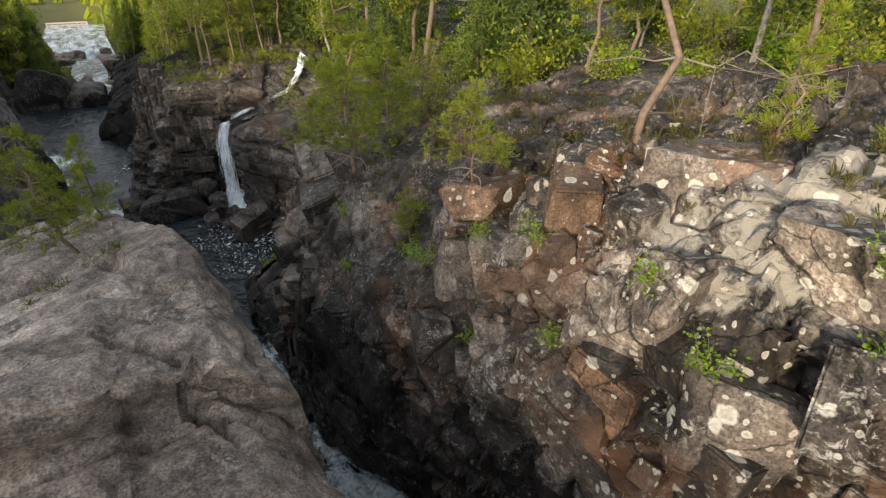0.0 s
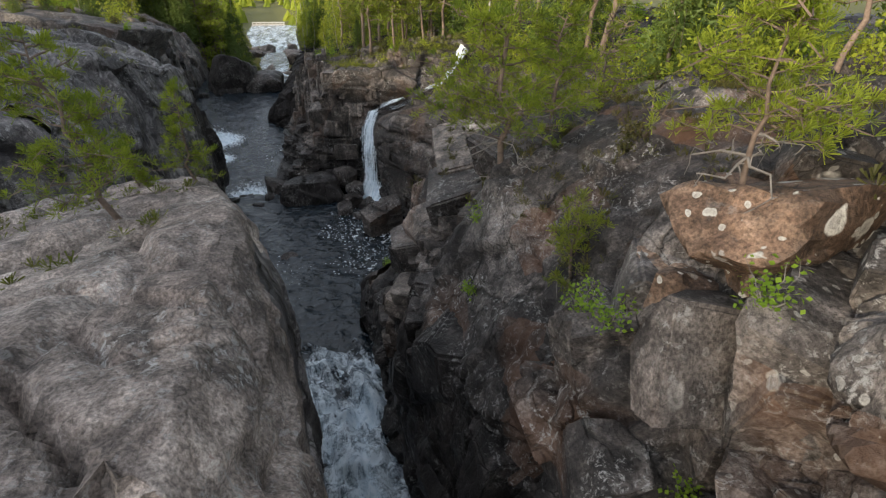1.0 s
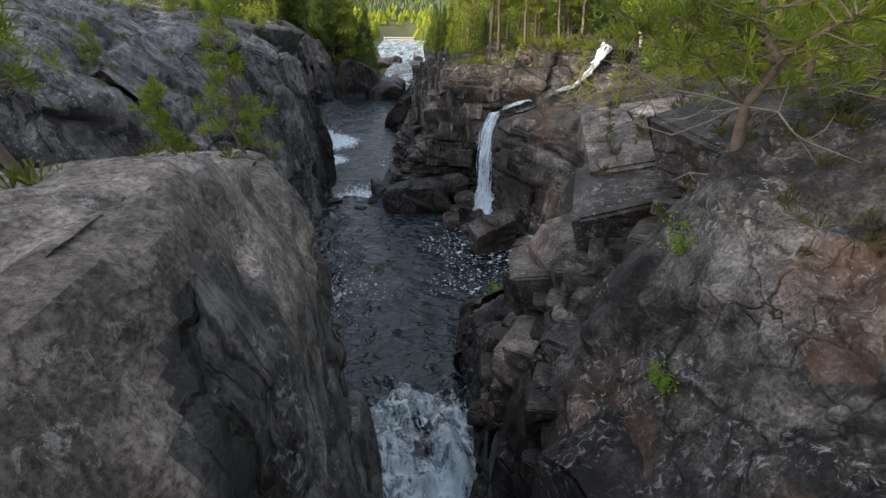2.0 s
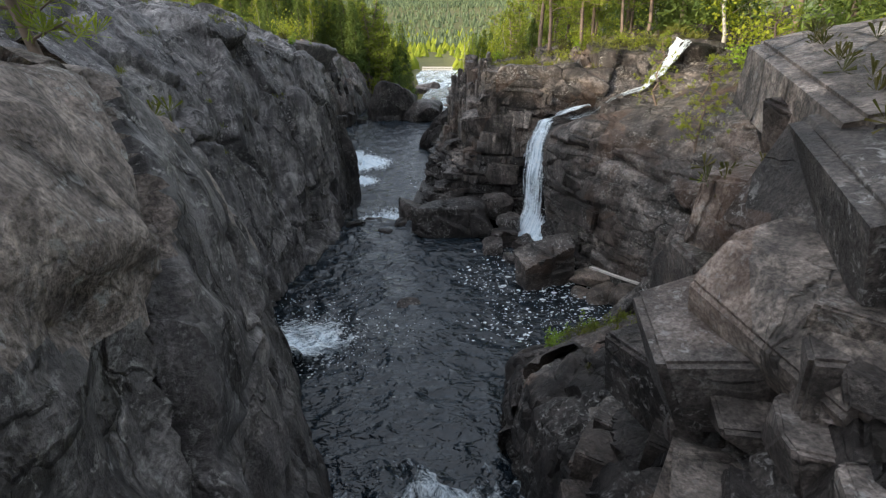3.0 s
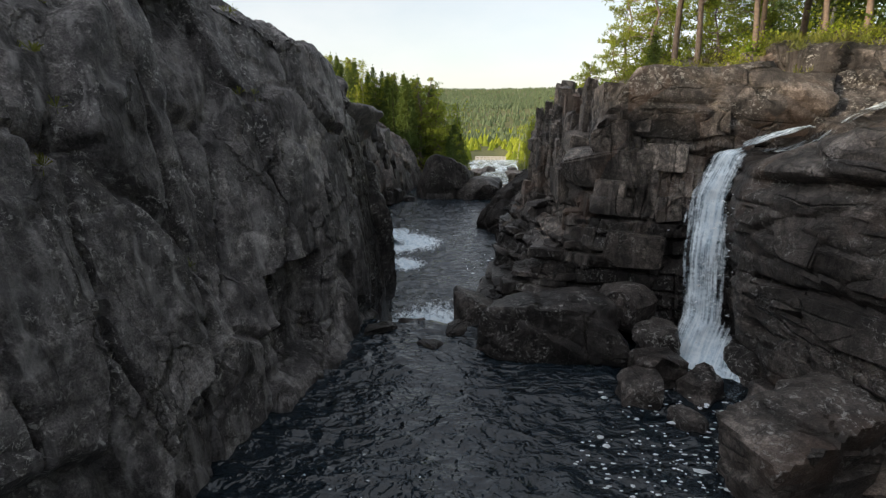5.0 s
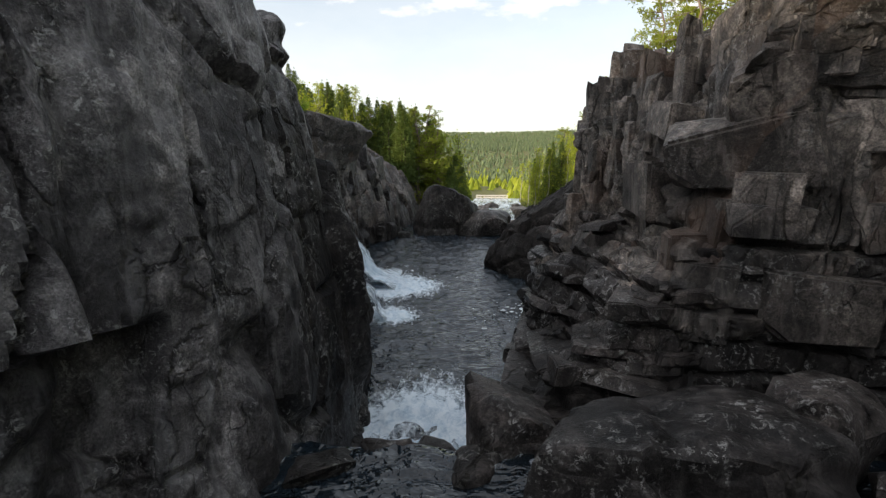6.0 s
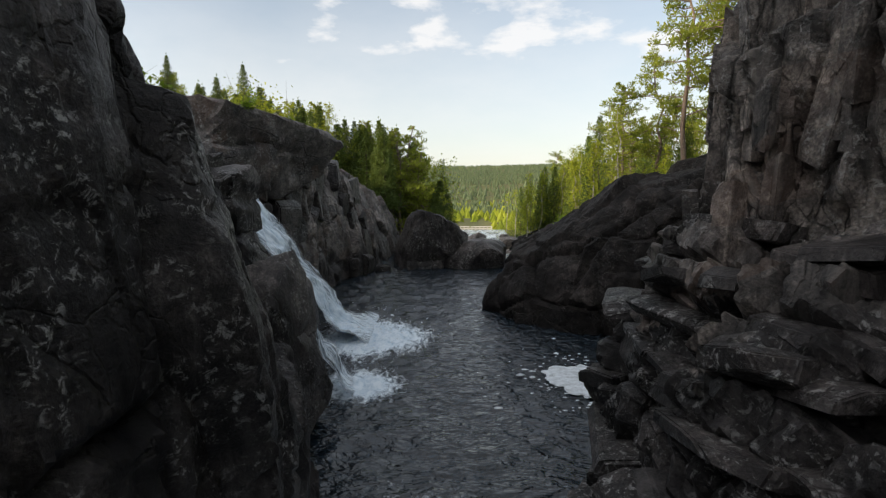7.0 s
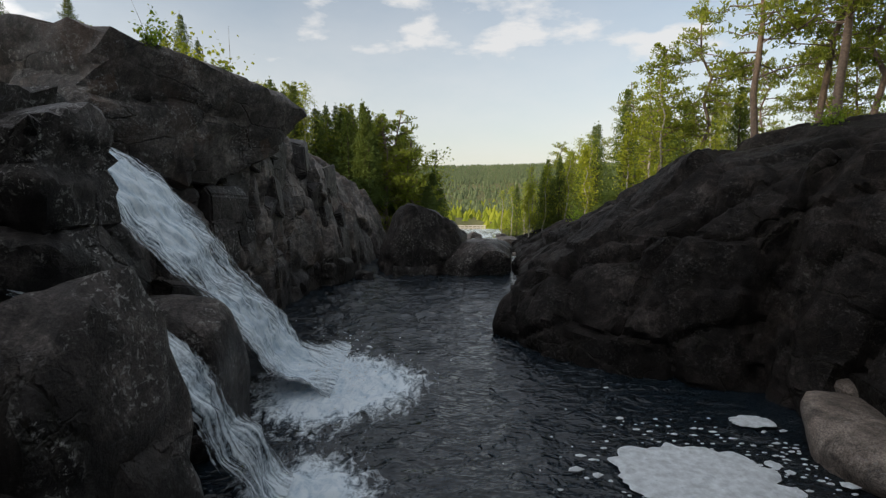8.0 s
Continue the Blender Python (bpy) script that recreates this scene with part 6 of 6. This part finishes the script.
small_pine(SPOTS["pc"], 1.3, 9, (0.05, 0), 0.3, 0.1, 0.9, 0.03, 2, label="young pine on the rock slope")
small_pine(SPOTS["pd"], 4.2, 10, (1.0, 0.3), 0.4, 0.35, 1.0, 0.06, 6, needle=0.12, label="leaning pine on the rock slope")
small_pine(SPOTS["pe"], 1.1, 11, (0.1, 0), 0.4, 0.1, 0.9, 0.025, 2, label="young pine on the rock slope")
small_pine(SPOTS["pf"], 2.2, 12, (-0.1, 0), 0.36, 0.1, 0.7, 0.04, 3, mat=LEAF, label="light green young pine over the cove")
small_pine(SPOTS["pg2"], 2.8, 13, (-0.2, 0), 0.36, 0.1, 0.7, 0.05, 3, label="light green young pine over the cove")
small_pine(SPOTS["ph"], 2.0, 14, (0, 0), 0.32, 0.15, 0.7, 0.035, 2, label="light green young pine beside the upper stream")
small_pine(SPOTS["pi"], 1.8, 15, (-0.5, 0), 0.55, 0.1, 1.4, 0.04, 4, label="spreading young pine on the stepped rocks")
small_pine(SPOTS["pj"], 2.4, 16, (0, 0), 0.4, 0.1, 0.7, 0.045, 3, label="bushy young pine above the gorge")
small_pine(SPOTS["pk"], 3.4, 17, (0, 0), 0.36, 0.1, 0.6, 0.06, 3, label="bushy young pine above the gorge")
for key, tall, seed in (("pm", 1.7, 21), ("pn", 2.3, 22), ("pp", 2.6, 23)):
    small_pine(SPOTS[key], tall, seed, (-0.3, 0), 0.5, 0.1, 1.2, 0.04, 3, needle=0.12, label="bushy yellow-green young pine above the stepped rocks")
small_pine(SPOTS["pl4"], 0.9, 18, (0, 0), 0.3, 0.1, 0.8, 0.02, 1, label="little pine on the cliff top")

# ---- the forest ----
FAR = (0, 0, -300)
protos = {
    "spruce": [spruce(h, 200 + i, FAR, "slender dark green spruce in the forest") for i, h in enumerate((6.0, 8.5, 10.5))],
    "pine": [tall_pine(h, 220 + i, FAR, "tall pine with a bare reddish trunk and open crown") for i, h in enumerate((7.5, 9.5, 11))],
    "birch": [birch(h, 240 + i, FAR, "light green birch with a pale stem") for i, h in enumerate((5.0, 7.0, 9.0))],
    "bush": [bush(1.5, 260, FAR, LEAF, "light green leafy bush on the forest floor"), bush(1.0, 261, FAR, LEAF_FRESH, "fresh green leafy bush on the forest floor"), bush(0.6, 262, FAR, HEATH, "low dark heath bush", leaf=0.05)],
}
first = {k: [True] * 3 for k in protos}


def plant(kind, which, x, y, z, turn, size):
    ob = protos[kind][which]
    m = pose(x, y, z, 0, 0, turn) @ Matrix.Diagonal((size, size, size, 1))
    if first[kind][which]:
        first[kind][which] = False
        ob.matrix_basis = m
        return ob
    made = copy_thing(ob, Matrix.Identity(4))
    made.matrix_basis = m
    return made


MIXES = {"right": (0.25, 0.35, 0.40), "brow": (0.1, 0.65, 0.25), "bank": (0.2, 0.4, 0.4), "left": (0.7, 0.2, 0.1), "ridge": (0.8, 0.15, 0.05), "brush": (0.3, 0.2, 0.5), "valley": (0.6, 0.15, 0.25)}
for i, (zone, x, y, z) in enumerate(WOOD):
    a, b, c = MIXES[zone]
    u = rng.random()
    kind = "spruce" if u < a else "pine" if u < a + b else "birch"
    size = rng.uniform(0.75, 1.15) * (0.62 if zone == "brow" else 0.35 if zone == "brush" else 0.85 if zone == "ridge" else 0.8 if zone == "bank" else 1.0)
    plant(kind, int(rng.integers(0, 3)), x, y, z, rng.uniform(0, 360), size)
# the wooded rims on both sides of the valley, each tree as tall as the skyline there
PROTO_TALL = {"spruce": (6.0, 8.5, 10.5), "pine": (7.5, 9.5, 11), "birch": (5.0, 7.0, 9.0)}
for count, (x0, x1), (y0, y1), xs, tops, (a, b) in ((92, (-24, 0.3), (70, 88), (-21, -17, -12, -7.6, -3.8, -1.5, 0.3), (15.3, 14.6, 13.1, 11.9, 11.3, 8.4, 5.8), (0.62, 0.82)),
                                                    (30, (8.0, 24), (70, 90), (8.0, 10, 13, 16, 24), (5.2, 7.6, 9.5, 11.5, 13.5), (0.4, 0.55)),
                                                    (36, (-14, 20), (100, 136), (-14, 0, 3, 8, 20), (7.0, 4.6, 3.6, 4.4, 7.0), (0.45, 0.5))):
    for n in range(count):
        x, y = rng.uniform(x0, x1), rng.uniform(y0, y1)
        if y > 95 and abs(x - 5) < 6:
            continue
        at = stand(x, y, 0.2)
        u = rng.random()
        kind = "spruce" if u < a else "pine" if u < b else "birch"
        h = (float(np.interp(x, xs, tops)) - at[2]) * rng.uniform(0.82, 1.03)
        if h < 1.5:
            continue
        which = int(np.argmin([abs(k - h) for k in PROTO_TALL[kind]]))
        plant(kind, which, *at, rng.uniform(0, 360), h / PROTO_TALL[kind][which])
# unseen trees added in the west, sized to keep sun off slope and slab
for n in range(44):
    x, y = rng.uniform(-25, -17), -15 + 21 * (n + rng.random()) / 44
    at = stand(x, y, 0.2)
    kind = "spruce" if rng.random() < 0.6 else "pine"
    plant(kind, 0, *at, rng.uniform(0, 360), ((19.2 if y > -7.5 else 18.6) - at[2]) / PROTO_TALL[kind][0])
for kind, which, x, y, tall in (("pine", 1, 11.0, 50.0, 9.5), ("pine", 2, 13.4, 50.0, 9.5), ("pine", 0, 15.6, 50.6, 9.0), ("birch", 1, 9.2, 52.5, 4.8), ("birch", 0, 8.0, 53.5, 3.8)):
    plant(kind, which, *stand(x, y, 0.2), 40 * x, tall / PROTO_TALL[kind][which])
for i, (zone, x, y, z) in enumerate(UNDER):
    plant("bush", 2 if zone == "slope" else int(rng.integers(0, 3)), x, y, z, rng.uniform(0, 360), rng.uniform(0.7, 1.5) * (0.5 if zone in ("slope", "brow", "nose") else 1.0))

for n, at in enumerate(SPROUTS):
    sprig(at, rng.uniform(0.2, 0.4), 300 + n)
for n, (x, y, z) in enumerate([(5.4, 17.6, 4.1), (6.2, 17.9, 4.2), (7.0, 18.0, 4.3), (5.0, 16.9, 4.0), (7.8, 17.6, 4.9)]):
    sprig(stand(x, y, 0.0), 0.5, 330 + n, label="light green leafy shrub on the rock shelf", stems=5, leaf=0.045)
for n, (x, y, z) in enumerate([(-3.4, 34.4, 4.5), (-4.0, 35.0, 5.0), (-3.6, 33.8, 5.0), (-6.4, 44.4, 6.0)]):
    sprig(stand(x, y, 0.0), 0.8, 340 + n, label="fresh green leafy shrub on the cliff ledge", stems=8, leaf=0.06)

# ---- grass, heath and moss on the ledges ----
for zone, mat, label in (("slope", HEATH, "dry brown heath and grass in the rock cracks"), ("shelf", MOSS, "green moss and grass on the rock shelf"), ("brow", MOSS, "bright green grass along the cliff top"), ("slab", MOSS, "moss cushions in hollows of the slab"), ("left", MOSS, "grass tufts on the cliff")):
    h = Heap()
    for k, x, y, z in TUFTS:
        if k == zone:
            for _ in range(3):
                h.tuft((x + rng.normal(0, 0.12), y + rng.normal(0, 0.12), z - 0.02), (0, 0, 1), 0.22 if zone == "brow" else 0.13, 14, 0.008, rng, 0.9)
    if h.f:
        tagged(mesh_object("grass", np.array(h.v), h.f, mat), label, "grass", kind="stuff")


# ---- far woods on the valley sides and hills ----
def far_woods(name, count, x0, x1, y0, y1, height, seed, mat, label, wide=0.22, grow=1500):
    """Distant trees, each a ragged crown of two rings and a tip."""
    rg = np.random.default_rng(seed)
    y = y0 * (y1 / y0) ** rg.random(count)
    x = rg.uniform(x0, x1, count) * (y / y1) ** 0.8
    keep = (np.abs(x - 6) > 7) | (y > 240)
    x, y = x[keep], y[keep]
    m = len(x)
    z = ground_height(x, y)
    h = height * rg.uniform(0.55, 1.25, m) * (1 + y / grow)
    r = h * rg.uniform(0.7, 1.3, m) * wide
    v = np.zeros((m, 11, 3))
    for ring, (lev, rad) in enumerate(((0.12, 1.0), (0.5, 0.68))):
        for j in range(5):
            t = 1.2566 * (j + rg.random(m) * 0.6)
            k = ring * 5 + j
            v[:, k, 0] = x + np.cos(t) * r * rad * rg.uniform(0.7, 1.2, m)
            v[:, k, 1] = y + np.sin(t) * r * rad
            v[:, k, 2] = z + h * (lev + rg.uniform(-0.08, 0.08, m))
    v[:, 10] = np.stack([x, y, z + h], 1)
    f = [[j, (j + 1) % 5, 5 + (j + 1) % 5, 5 + j] for j in range(5)]
    g = [[5 + j, 5 + (j + 1) % 5, 10] for j in range(5)]
    base = (np.arange(m) * 11)[:, None, None]
    faces = (np.array(f)[None] + base).reshape(-1, 4).tolist() + (np.array(g)[None] + base).reshape(-1, 3).tolist()
    tagged(mesh_object(name, v.reshape(-1, 3), faces, mat), label, "woods", kind="stuff")


far_woods("far_woods", 7000, -900, 900, 330, 1200, 5, 1, WOODS_HAZY, "mixed conifer woods down the valley", 0.28)
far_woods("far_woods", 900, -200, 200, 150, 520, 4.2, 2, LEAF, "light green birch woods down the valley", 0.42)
far_woods("hill_woods", 26000, -2300, 2300, 1000, 2800, 5, 3, WOODS_HAZY, "conifer woods covering the far hills", 0.34, 3000)
